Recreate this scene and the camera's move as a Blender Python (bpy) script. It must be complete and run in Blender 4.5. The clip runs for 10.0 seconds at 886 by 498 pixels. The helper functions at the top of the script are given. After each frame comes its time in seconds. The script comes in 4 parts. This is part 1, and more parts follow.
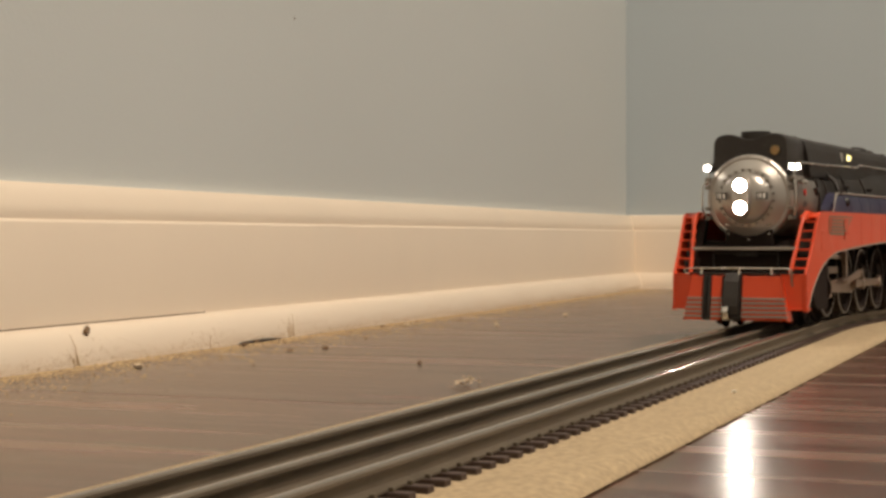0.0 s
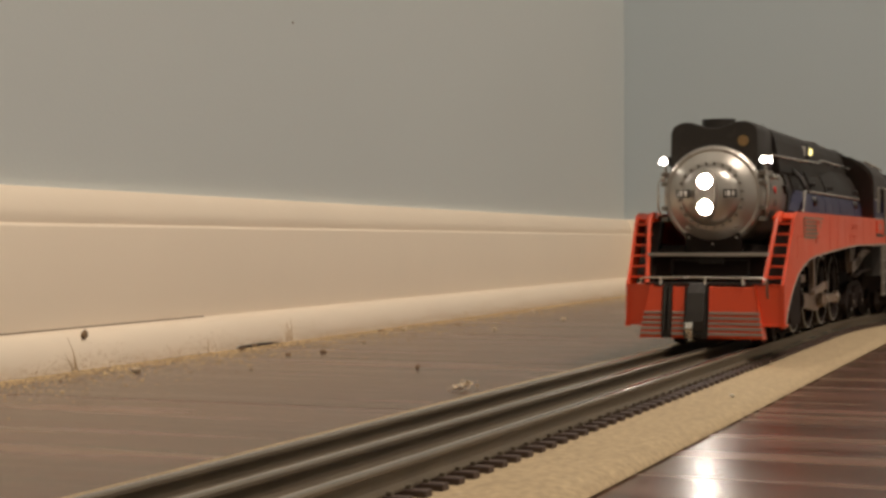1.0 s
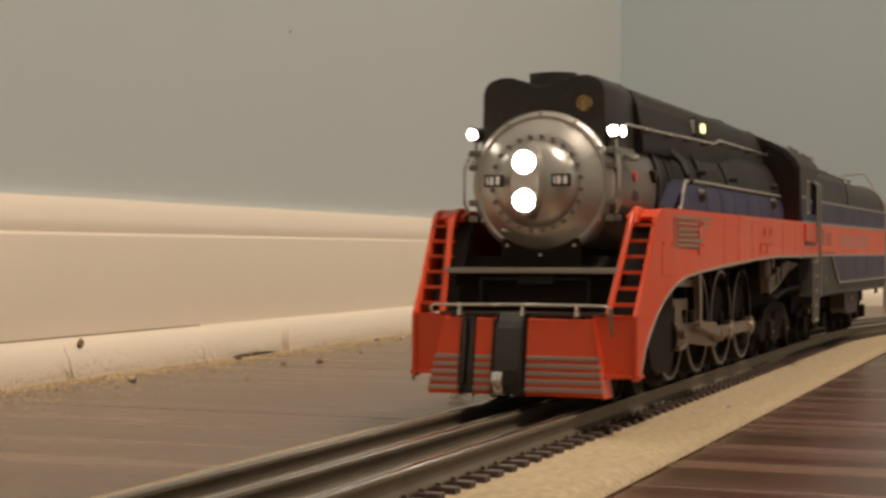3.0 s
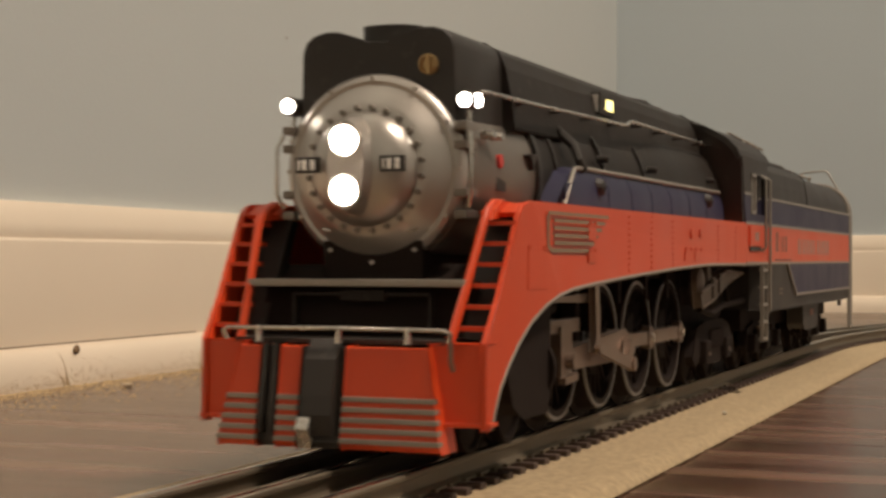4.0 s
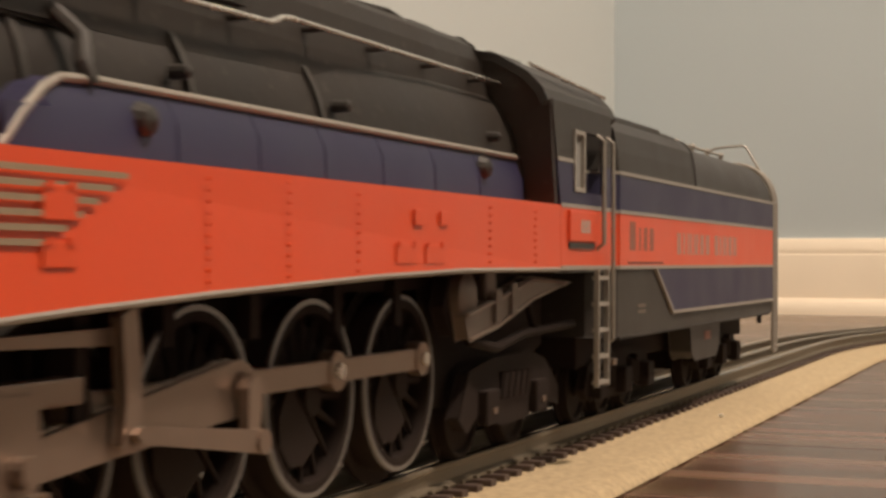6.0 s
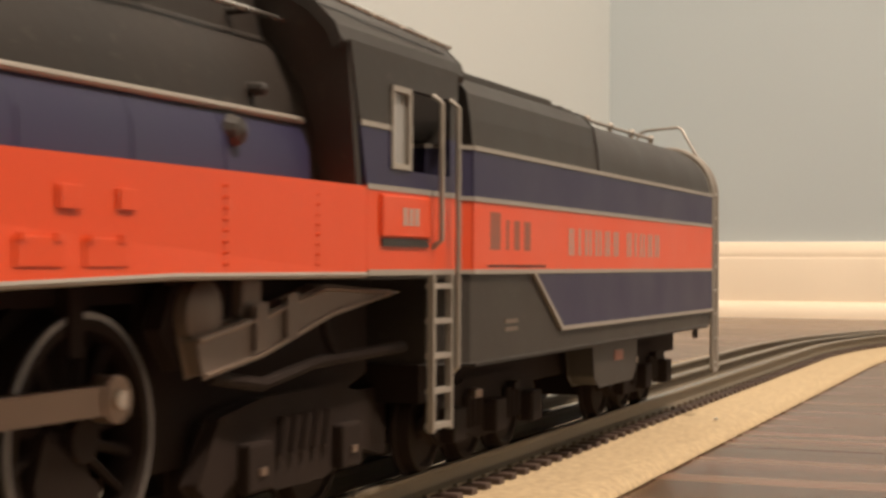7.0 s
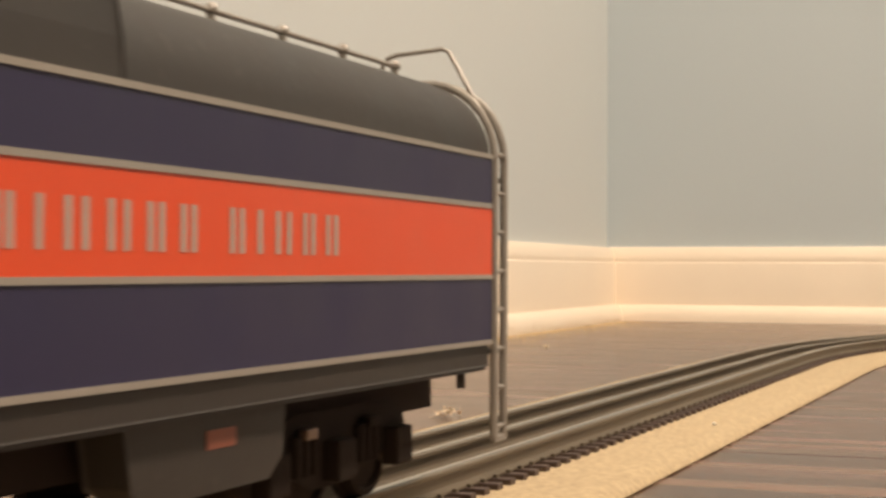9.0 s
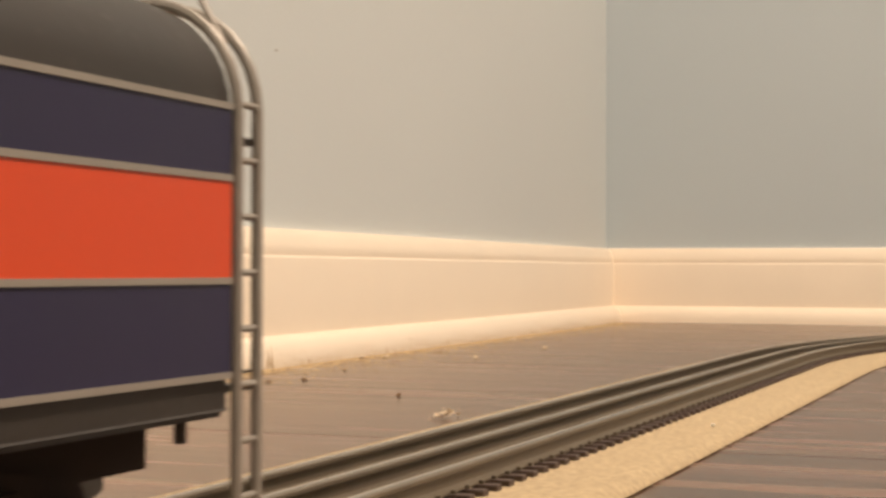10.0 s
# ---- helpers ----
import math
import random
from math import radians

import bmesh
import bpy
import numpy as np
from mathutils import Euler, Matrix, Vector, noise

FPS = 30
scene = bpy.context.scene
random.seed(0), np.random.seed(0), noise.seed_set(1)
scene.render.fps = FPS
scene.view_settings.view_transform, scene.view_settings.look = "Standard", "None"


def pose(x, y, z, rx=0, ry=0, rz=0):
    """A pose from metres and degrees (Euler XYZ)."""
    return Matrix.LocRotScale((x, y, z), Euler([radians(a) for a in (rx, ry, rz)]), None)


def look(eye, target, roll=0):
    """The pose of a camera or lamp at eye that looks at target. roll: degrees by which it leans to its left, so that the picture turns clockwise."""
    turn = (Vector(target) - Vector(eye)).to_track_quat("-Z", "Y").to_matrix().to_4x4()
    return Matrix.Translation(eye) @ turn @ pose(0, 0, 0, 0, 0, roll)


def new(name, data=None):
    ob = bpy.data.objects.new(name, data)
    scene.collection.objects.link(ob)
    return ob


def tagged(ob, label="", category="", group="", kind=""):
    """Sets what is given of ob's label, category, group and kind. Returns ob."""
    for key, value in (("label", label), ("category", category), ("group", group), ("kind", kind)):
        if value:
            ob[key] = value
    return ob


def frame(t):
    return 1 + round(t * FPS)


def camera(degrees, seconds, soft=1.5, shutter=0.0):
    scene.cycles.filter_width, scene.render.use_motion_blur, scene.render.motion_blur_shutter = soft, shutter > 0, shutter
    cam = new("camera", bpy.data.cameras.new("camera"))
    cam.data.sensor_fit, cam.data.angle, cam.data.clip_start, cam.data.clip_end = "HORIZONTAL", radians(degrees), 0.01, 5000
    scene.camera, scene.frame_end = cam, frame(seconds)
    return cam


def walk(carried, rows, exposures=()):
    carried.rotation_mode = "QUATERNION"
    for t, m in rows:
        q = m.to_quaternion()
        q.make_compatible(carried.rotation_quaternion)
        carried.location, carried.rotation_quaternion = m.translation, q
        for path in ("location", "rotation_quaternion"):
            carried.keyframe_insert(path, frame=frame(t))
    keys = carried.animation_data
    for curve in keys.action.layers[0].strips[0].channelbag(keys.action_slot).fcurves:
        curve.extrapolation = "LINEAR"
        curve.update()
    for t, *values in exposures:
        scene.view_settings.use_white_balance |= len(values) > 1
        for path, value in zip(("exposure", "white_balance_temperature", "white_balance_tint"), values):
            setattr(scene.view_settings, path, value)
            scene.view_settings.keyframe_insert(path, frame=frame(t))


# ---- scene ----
SHUTTER = 0.5
cam = camera(31.14, 10.0, soft=3.1, shutter=SHUTTER)
EYE = (0.0, -0.1387, 0.0516)
# seconds, heading from the track, pitch, lean
AIM = [
    (0.0, 21.98, -0.37, 0.16), (0.5, 21.94, -0.28, 0.16), (1.0, 21.91, -0.22, 0.14), (1.5, 21.91, -0.20, 0.13),
    (2.0, 21.90, -0.16, 0.11), (2.7, 21.82, 0.03, 0.04), (3.5, 21.72, 0.26, -0.03), (4.0, 21.65, 0.36, -0.04), (4.5, 21.68, 0.37, -0.08),
    (5.0, 21.68, 0.34, -0.14), (5.5, 21.63, 0.37, -0.14), (6.2, 21.50, 0.46, -0.20), (7.0, 21.36, 0.55, -0.25), (7.5, 21.28, 0.65, -0.24),
    (8.0, 21.28, 0.69, -0.19), (8.5, 21.29, 0.70, -0.19), (9.0, 21.30, 0.74, -0.18), (9.5, 21.26, 0.78, -0.15), (10.0, 21.25, 0.79, -0.14),
]
walk(cam, [(t, pose(*EYE, 90 + p, r, h - 90)) for t, h, p, r in AIM],
     exposures=[(0.0, -0.52, 6450, 11), (0.5, -0.65, 6400, 11), (1.0, -0.80, 6300, 11), (2.0, -0.90, 6350, 10), (3.5, -0.62, 6500, 11), (4.0, -0.66, 6600, 12), (4.5, -0.66, 6650, 12), (5.0, -0.36, 6680, 13),
                (5.5, -0.3, 6700, 14), (7.0, 0.13, 6700, 14), (7.5, 0.1, 6700, 14), (8.5, 0.12, 6700, 13), (9.5, 0.10, 6730, 14), (10.0, -0.02, 6750, 15)])

# ---- world and lamps ----
world = bpy.data.worlds.new("room_air")
scene.world = world
world.use_nodes = True
world.node_tree.nodes["Background"].inputs[0].default_value = (1.0, 0.8, 0.6, 1)
world.node_tree.nodes["Background"].inputs[1].default_value = 0.02


def area_lamp(name, at, target, size, watts, colour):
    data = bpy.data.lights.new(name, "AREA")
    data.shape, data.size, data.energy, data.color = "DISK", size, watts, colour
    ob = new(name, data)
    ob.matrix_world = look(at, target)
    return tagged(ob, "warm glow of the round ceiling lamp", "lamp", kind="structure")


area_lamp("ceiling_lamp_glow", (0.38, -1.10, 2.30), (0.45, -0.4, 0.0), 0.42, 106.0, (1.0, 0.85, 0.70))

# ---- materials ----


def nodes_of(name):
    m = bpy.data.materials.new(name)
    m.use_nodes = True
    nt = m.node_tree
    return m, nt, nt.nodes["Principled BSDF"]


def surface(name, colour, rough=0.5, metal=0.0, var=0.12, scale=60.0, bump=0.08, bump_scale=400.0, coat=0.0, spread=0.12, speck=0.0):
    """A paint, plastic or metal with mottled colour, uneven gloss and a fine relief."""
    m, nt, b = nodes_of(name)
    n, l = nt.nodes, nt.links
    tc = n.new("ShaderNodeTexCoord")
    big = n.new("ShaderNodeTexNoise")
    big.inputs["Scale"].default_value, big.inputs["Detail"].default_value = scale, 5
    l.new(tc.outputs["Object"], big.inputs["Vector"])
    fine = n.new("ShaderNodeTexNoise")
    fine.inputs["Scale"].default_value, fine.inputs["Detail"].default_value = bump_scale, 3
    l.new(tc.outputs["Object"], fine.inputs["Vector"])
    mix = n.new("ShaderNodeMix")
    mix.data_type = "RGBA"
    mix.inputs["A"].default_value = (*[c * (1 - var) for c in colour], 1)
    mix.inputs["B"].default_value = (*[min(1, c * (1 + var)) for c in colour], 1)
    l.new(big.outputs["Fac"], mix.inputs["Factor"])
    out = mix.outputs["Result"]
    if speck:
        ramp = n.new("ShaderNodeValToRGB")
        ramp.color_ramp.elements[0].position, ramp.color_ramp.elements[1].position = 0.62, 0.72
        l.new(fine.outputs["Fac"], ramp.inputs["Fac"])
        mul = n.new("ShaderNodeMath")
        mul.operation, mul.inputs[1].default_value = "MULTIPLY", speck
        l.new(ramp.outputs["Color"], mul.inputs[0])
        dust = n.new("ShaderNodeMix")
        dust.data_type = "RGBA"
        l.new(mul.outputs[0], dust.inputs["Factor"])
        l.new(out, dust.inputs["A"])
        dust.inputs["B"].default_value = (0.42, 0.36, 0.29, 1)
        out = dust.outputs["Result"]
    l.new(out, b.inputs["Base Color"])
    mr = n.new("ShaderNodeMapRange")
    mr.inputs["To Min"].default_value, mr.inputs["To Max"].default_value = max(0.02, rough - spread), min(1, rough + spread)
    l.new(big.outputs["Fac"], mr.inputs["Value"])
    l.new(mr.outputs["Result"], b.inputs["Roughness"])
    b.inputs["Metallic"].default_value = metal
    b.inputs["Coat Weight"].default_value = coat
    if bump:
        bp = n.new("ShaderNodeBump")
        bp.inputs["Strength"].default_value, bp.inputs["Distance"].default_value = bump, 0.0004
        l.new(fine.outputs["Fac"], bp.inputs["Height"])
        l.new(bp.outputs["Normal"], b.inputs["Normal"])
    return m


def glowing(name, colour, strength):
    m, nt, b = nodes_of(name)
    b.inputs["Base Color"].default_value = (*colour, 1)
    b.inputs["Emission Color"].default_value = (*colour, 1)
    b.inputs["Emission Strength"].default_value = strength
    b.inputs["Roughness"].default_value = 0.15
    return m


def wood_floor():
    m, nt, b = nodes_of("laminate")
    n, l = nt.nodes, nt.links
    tc = n.new("ShaderNodeTexCoord")
    info = n.new("ShaderNodeObjectInfo")
    off = n.new("ShaderNodeVectorMath")
    off.operation = "MULTIPLY_ADD"
    l.new(info.outputs["Random"], off.inputs[0])
    off.inputs[1].default_value = (3.0, 17.0, 0.0)
    l.new(tc.outputs["Object"], off.inputs[2])
    stretch = n.new("ShaderNodeMapping")
    stretch.inputs["Scale"].default_value = (1.0, 0.055, 1.0)
    l.new(off.outputs["Vector"], stretch.inputs["Vector"])
    streak = n.new("ShaderNodeTexNoise")
    streak.inputs["Scale"].default_value, streak.inputs["Detail"].default_value, streak.inputs["Distortion"].default_value = 75, 12, 0.7
    l.new(stretch.outputs["Vector"], streak.inputs["Vector"])
    fine = n.new("ShaderNodeTexNoise")
    fine.inputs["Scale"].default_value, fine.inputs["Detail"].default_value = 260, 4
    l.new(stretch.outputs["Vector"], fine.inputs["Vector"])
    ramp = n.new("ShaderNodeValToRGB")
    e = ramp.color_ramp.elements
    e[0].position, e[0].color = 0.36, (0.070, 0.036, 0.023, 1)
    e[1].position, e[1].color = 0.64, (0.178, 0.104, 0.069, 1)
    mid = ramp.color_ramp.elements.new(0.5)
    mid.color = (0.095, 0.050, 0.032, 1)
    l.new(streak.outputs["Fac"], ramp.inputs["Fac"])
    mix = n.new("ShaderNodeMix")
    mix.data_type, mix.blend_type = "RGBA", "OVERLAY"
    mix.inputs["Factor"].default_value = 0.35
    l.new(ramp.outputs["Color"], mix.inputs["A"])
    l.new(fine.outputs["Color"], mix.inputs["B"])
    dust = n.new("ShaderNodeTexNoise")
    dust.inputs["Scale"].default_value, dust.inputs["Detail"].default_value = 900, 2
    l.new(tc.outputs["Object"], dust.inputs["Vector"])
    dr = n.new("ShaderNodeValToRGB")
    dr.color_ramp.elements[0].position, dr.color_ramp.elements[1].position = 0.66, 0.76
    l.new(dust.outputs["Fac"], dr.inputs["Fac"])
    dm = n.new("ShaderNodeMix")
    dm.data_type = "RGBA"
    sc = n.new("ShaderNodeMath")
    sc.operation, sc.inputs[1].default_value = "MULTIPLY", 0.35
    l.new(dr.outputs["Color"], sc.inputs[0])
    l.new(sc.outputs[0], dm.inputs["Factor"])
    l.new(mix.outputs["Result"], dm.inputs["A"])
    dm.inputs["B"].default_value = (0.5, 0.42, 0.33, 1)
    l.new(dm.outputs["Result"], b.inputs["Base Color"])
    mr = n.new("ShaderNodeMapRange")
    mr.inputs["To Min"].default_value, mr.inputs["To Max"].default_value = 0.17, 0.34
    b.inputs["Specular IOR Level"].default_value = 0.30
    l.new(streak.outputs["Fac"], mr.inputs["Value"])
    l.new(mr.outputs["Result"], b.inputs["Roughness"])
    bp = n.new("ShaderNodeBump")
    bp.inputs["Strength"].default_value, bp.inputs["Distance"].default_value = 0.12, 0.0006
    l.new(fine.outputs["Fac"], bp.inputs["Height"])
    l.new(bp.outputs["Normal"], b.inputs["Normal"])
    return m


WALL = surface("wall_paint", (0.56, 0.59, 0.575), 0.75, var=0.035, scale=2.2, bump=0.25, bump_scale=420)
# WALL's paint again, with the end wall's cooler, dimmer light tinted in
WALL_COOL_LIGHT = surface("end_wall_cool_light", (0.47, 0.525, 0.54), 0.75, var=0.035, scale=2.2, bump=0.25, bump_scale=420)
TRIM = surface("trim_paint", (0.84, 0.715, 0.56), 0.42, var=0.05, scale=14, bump=0.06, bump_scale=160)
CEIL = surface("ceiling_paint", (0.78, 0.76, 0.72), 0.9, var=0.03, scale=3)
PLANK = wood_floor()
CORK = surface("cork", (0.42, 0.315, 0.185), 0.95, var=0.5, scale=520, bump=0.6, bump_scale=800, speck=0.3)
TIE = surface("tie_plastic", (0.060, 0.036, 0.026), 0.6, var=0.3, scale=160, bump=0.4, bump_scale=600)
RAIL = surface("rail_steel", (0.44, 0.38, 0.31), 0.13, metal=0.95, var=0.2, scale=70, bump=0.04, bump_scale=900, spread=0.04)
RAIL_SIDE = surface("rail_browned", (0.15, 0.12, 0.083), 0.5, metal=0.3, var=0.3, scale=90, bump=0.2)
ORANGE = surface("orange_paint", (0.68, 0.068, 0.014), 0.42, var=0.05, scale=40, bump=0.06, bump_scale=700)
BLUE = surface("blue_paint", (0.019, 0.016, 0.050), 0.5, var=0.12, scale=40, bump=0.06)
SILVER = surface("silver_stripe", (0.33, 0.295, 0.25), 0.45, metal=0.3, var=0.08, scale=50)
BLACK = surface("black_paint", (0.028, 0.022, 0.017), 0.55, var=0.4, scale=45, bump=0.1, speck=0.03)
BOILER = surface("boiler_black", (0.020, 0.0145, 0.0105), 0.6, metal=0.0, var=0.5, scale=40, bump=0.15, speck=0.05)
GRAPHITE = surface("graphite_paint", (0.22, 0.19, 0.16), 0.36, metal=0.55, var=0.12, scale=60, bump=0.08)
NOSE = surface("silver_nose_paint", (0.50, 0.46, 0.41), 0.36, metal=0.75, var=0.08, scale=60, bump=0.05)
# Matte black of the underparts, darker than BLACK: skirt shade is in the colour
RUNNING = surface("matte_black_shaded", (0.021, 0.0135, 0.0105), 0.8, var=0.3, scale=60, bump=0.1)
RUNNING.node_tree.nodes["Principled BSDF"].inputs["Specular IOR Level"].default_value = 0.16
BOILER.node_tree.nodes["Principled BSDF"].inputs["Specular IOR Level"].default_value = 0.35
NUMBER = surface("faded_number_paint", (0.24, 0.075, 0.045), 0.5, var=0.15, scale=200)
STEEL = surface("rod_steel", (0.25, 0.178, 0.134), 0.38, metal=0.65, var=0.15, scale=120, bump=0.1)
CHROME = surface("bright_wire", (0.62, 0.58, 0.52), 0.25, metal=0.9, var=0.08, scale=200, bump=0.0)
TYRE = surface("tyre_steel", (0.22, 0.21, 0.20), 0.4, metal=0.7, var=0.1, scale=150)
BRASS = surface("brass", (0.45, 0.30, 0.14), 0.3, metal=0.8, var=0.15, scale=200)
GREY = surface("grey_lettering", (0.36, 0.32, 0.27), 0.5, var=0.08, scale=200)
EMBLEM = surface("faded_emblem_paint", (0.28, 0.20, 0.125), 0.5, var=0.15, scale=150)
RED = surface("red_badge", (0.55, 0.03, 0.02), 0.4)
WHITE = surface("white_plastic", (0.75, 0.72, 0.66), 0.4)
PLATE = surface("dull_plate", (0.17, 0.128, 0.10), 0.5, metal=0.35, var=0.35, scale=90, bump=0.2)
GLASS = surface("cab_pane", (0.30, 0.29, 0.27), 0.12, var=0.1)
CRUD = surface("dry_debris", (0.20, 0.13, 0.07), 0.9, var=0.5, scale=500)
DUST = surface("yellow_dust", (0.60, 0.44, 0.24), 0.95, var=0.35, scale=600)
CHIP = surface("pale_chips", (0.62, 0.50, 0.34), 0.9, var=0.3, scale=700)
HEAD = glowing("headlamp_glow", (1.0, 0.88, 0.74), 280.0)
MARK = glowing("marker_glow", (1.0, 0.93, 0.80), 30.0)
BOARD = glowing("numberboard_glow", (1.0, 0.86, 0.34), 4.0)
LAMP_GLASS = glowing("ceiling_lamp_glass", (1.0, 0.82, 0.6), 3.0)

# ---- mesh helpers (millimetres in, metres out) ----


def finish(name, bm, material, parent=None, label="", bevel=0.0, smooth=False):
    bmesh.ops.scale(bm, vec=(0.001, 0.001, 0.001), verts=bm.verts)
    if bevel:
        bmesh.ops.bevel(bm, geom=[e for e in bm.edges if len(e.link_faces) == 2 and e.calc_face_angle(0) > 0.6],
                        offset=bevel * 0.001, segments=2, profile=0.6, affect="EDGES", clamp_overlap=True)
    bmesh.ops.recalc_face_normals(bm, faces=bm.faces)
    me = bpy.data.meshes.new(name)
    bm.to_mesh(me)
    bm.free()
    if smooth:
        for p in me.polygons:
            p.use_smooth = True
        me.set_sharp_from_angle(angle=radians(40))
    me.materials.append(material)
    ob = new(name, me)
    if parent:
        ob.parent = parent
    if label:
        ob["label"] = label
    return ob


def part(name, bm, material, parent, label="", bevel=0.0, smooth=False):
    return finish(name, bm, material, parent, label, bevel, smooth)


def add_box(bm, x0, x1, y0, y1, z0, z1):
    v = [bm.verts.new((x, y, z)) for x in (x0, x1) for y in (y0, y1) for z in (z0, z1)]
    for f in ((0, 1, 3, 2), (4, 6, 7, 5), (0, 4, 5, 1), (2, 3, 7, 6), (0, 2, 6, 4), (1, 5, 7, 3)):
        bm.faces.new([v[i] for i in f])
    return bm


def box(x0, x1, y0, y1, z0, z1):
    return add_box(bmesh.new(), x0, x1, y0, y1, z0, z1)


def add_slab(bm, poly, y0, y1):
    """A plate: the outline in (x, z), from y0 to y1."""
    a = [bm.verts.new((x, y0, z)) for x, z in poly]
    b = [bm.verts.new((x, y1, z)) for x, z in poly]
    bm.faces.new(a), bm.faces.new(b[::-1])
    for i in range(len(poly)):
        j = (i + 1) % len(poly)
        bm.faces.new((a[i], a[j], b[j], b[i]))
    return bm


def slab(poly, y0, y1):
    return add_slab(bmesh.new(), poly, y0, y1)


def loft(sections, closed=True, caps=True):
    """Rings of equal length joined along."""
    bm = bmesh.new()
    rings = [[bm.verts.new(p) for p in s] for s in sections]
    for r, q in zip(rings, rings[1:]):
        n = len(r)
        for i in range(n if closed else n - 1):
            j = (i + 1) % n
            bm.faces.new((r[i], r[j], q[j], q[i]))
    if caps:
        bm.faces.new(rings[0]), bm.faces.new(rings[-1][::-1])
    return bm


def extrude_x(profile, x0, x1):
    return loft([[(x, y, z) for y, z in profile] for x in (x0, x1)])


def add_rod(bm, a, b, r, seg=10, r2=None):
    a, b = Vector(a), Vector(b)
    d = (b - a).normalized()
    s = d.orthogonal().normalized()
    t = d.cross(s)
    ra, rb = [], []
    for i in range(seg):
        k = 2 * math.pi * i / seg
        o = s * math.cos(k) + t * math.sin(k)
        ra.append(bm.verts.new(a + o * r)), rb.append(bm.verts.new(b + o * (r if r2 is None else r2)))
    for i in range(seg):
        j = (i + 1) % seg
        bm.faces.new((ra[i], ra[j], rb[j], rb[i]))
    bm.faces.new(ra[::-1]), bm.faces.new(rb)
    return bm


def rod(a, b, r, seg=10, r2=None):
    return add_rod(bmesh.new(), a, b, r, seg, r2)


def tube(points, r, seg=8):
    """A bent wire or pipe through the points."""
    pts = [Vector(p) for p in points]
    rings, side = [], None
    for i, p in enumerate(pts):
        d = ((pts[min(i + 1, len(pts) - 1)] - pts[max(i - 1, 0)])).normalized()
        side = (d.orthogonal() if side is None else side - d * side.dot(d)).normalized()
        t = d.cross(side)
        rings.append([p + (side * math.cos(2 * math.pi * k / seg) + t * math.sin(2 * math.pi * k / seg)) * r for k in range(seg)])
    return loft(rings)


def revolve_x(profile, y, z, seg=48):
    """Rings of (x, radius) about the line through (y, z) along x."""
    return loft([[(x, y + r * math.cos(2 * math.pi * k / seg), z + r * math.sin(2 * math.pi * k / seg)) for k in range(seg)] for x, r in profile])


def revolve_y(profile, x, z, seg=32):
    return loft([[(x + r * math.cos(2 * math.pi * k / seg), y, z + r * math.sin(2 * math.pi * k / seg)) for k in range(seg)] for y, r in profile])


def thing(name, label, category, group=""):
    return tagged(new(name), label, category, group)


# ---- the track's line ----
BEND_X, BEND_R = 828.0, 850.0
RAIL_TOP = 9.5


def on_track(s):
    """Place (mm) and heading of the track's centre at s mm along it; it runs straight, then bends."""
    if s <= BEND_X:
        return s, 0.0, 0.0
    a = (s - BEND_X) / BEND_R
    return BEND_X + BEND_R * math.sin(a), -BEND_R * (1 - math.cos(a)), -a


def beside(s, off, z):
    x, y, a = on_track(s)
    return (x - off * math.sin(a), y + off * math.cos(a), z)


def swept(profile, s0, s1, step=40.0, off=0.0):
    """A (sideways, height) outline drawn along the track."""
    n = max(2, int((s1 - s0) / step))
    return loft([[beside(s0 + (s1 - s0) * i / n, off + y, z) for y, z in profile] for i in range(n + 1)])


# ---- the room ----
SLOPE = 0.037                                   # the long wall against the track


def wall_y(x):
    return 259.7 + (x - 520) * SLOPE


CORNER_X = 1590.0
W0, ROOM_Y, ROOM_H = -1600.0, -2600.0, 2400.0
slab_under = finish("floor", box(W0 - 100, CORNER_X + 100, ROOM_Y - 100, wall_y(CORNER_X) + 150, -40, -4), CRUD)
tagged(slab_under, "brown wood-look laminate plank floor", "floor", kind="structure")
wl = bmesh.new()
add_box(wl, 0, 3400, 0, 100, 0, ROOM_H)
wall_long = finish("wall_north", wl, WALL)
wall_long.matrix_world = pose(W0 / 1000, wall_y(W0) / 1000, 0, 0, 0, math.degrees(math.atan(SLOPE)))
tagged(wall_long, "plain grey painted wall above a cream baseboard", "wall", kind="structure")
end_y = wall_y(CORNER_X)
wall_end = finish("wall_east", box(CORNER_X, CORNER_X + 100, ROOM_Y, end_y + 40, 0, ROOM_H), WALL_COOL_LIGHT)
tagged(wall_end, "plain grey painted end wall meeting the corner, cooler light tinted into its colour", "wall", kind="structure")
tagged(finish("wall_south", box(W0, CORNER_X, ROOM_Y - 100, ROOM_Y, 0, ROOM_H), WALL), "plain grey painted wall closing the room", "wall", kind="structure")
tagged(finish("wall_west", box(W0 - 100, W0, ROOM_Y, wall_y(W0) - 2, 0, ROOM_H), WALL), "plain grey painted wall closing the room", "wall", kind="structure")
tagged(finish("ceiling", box(W0 - 100, CORNER_X + 100, ROOM_Y - 100, wall_y(CORNER_X) + 150, ROOM_H, ROOM_H + 60), CEIL), "flat white painted ceiling", "ceiling", kind="structure")

# baseboard: flat board with a moulded top and a shoe strip at the floor
BOARD_OUT = [(0, 0), (-11.0, 0), (-11.0, 58.4), (-10.6, 59.4), (-9.6, 60.0), (-9.8, 62.5), (-9.2, 66), (-7.0, 70.5), (-5.6, 73.4), (-4.2, 75.0), (0, 75.3)]
SHOE_OUT = [(-11.05, 0)] + [(-11.05 - 10 * math.cos(radians(a)), 16.4 * math.sin(radians(a))) for a in range(0, 91, 15)]


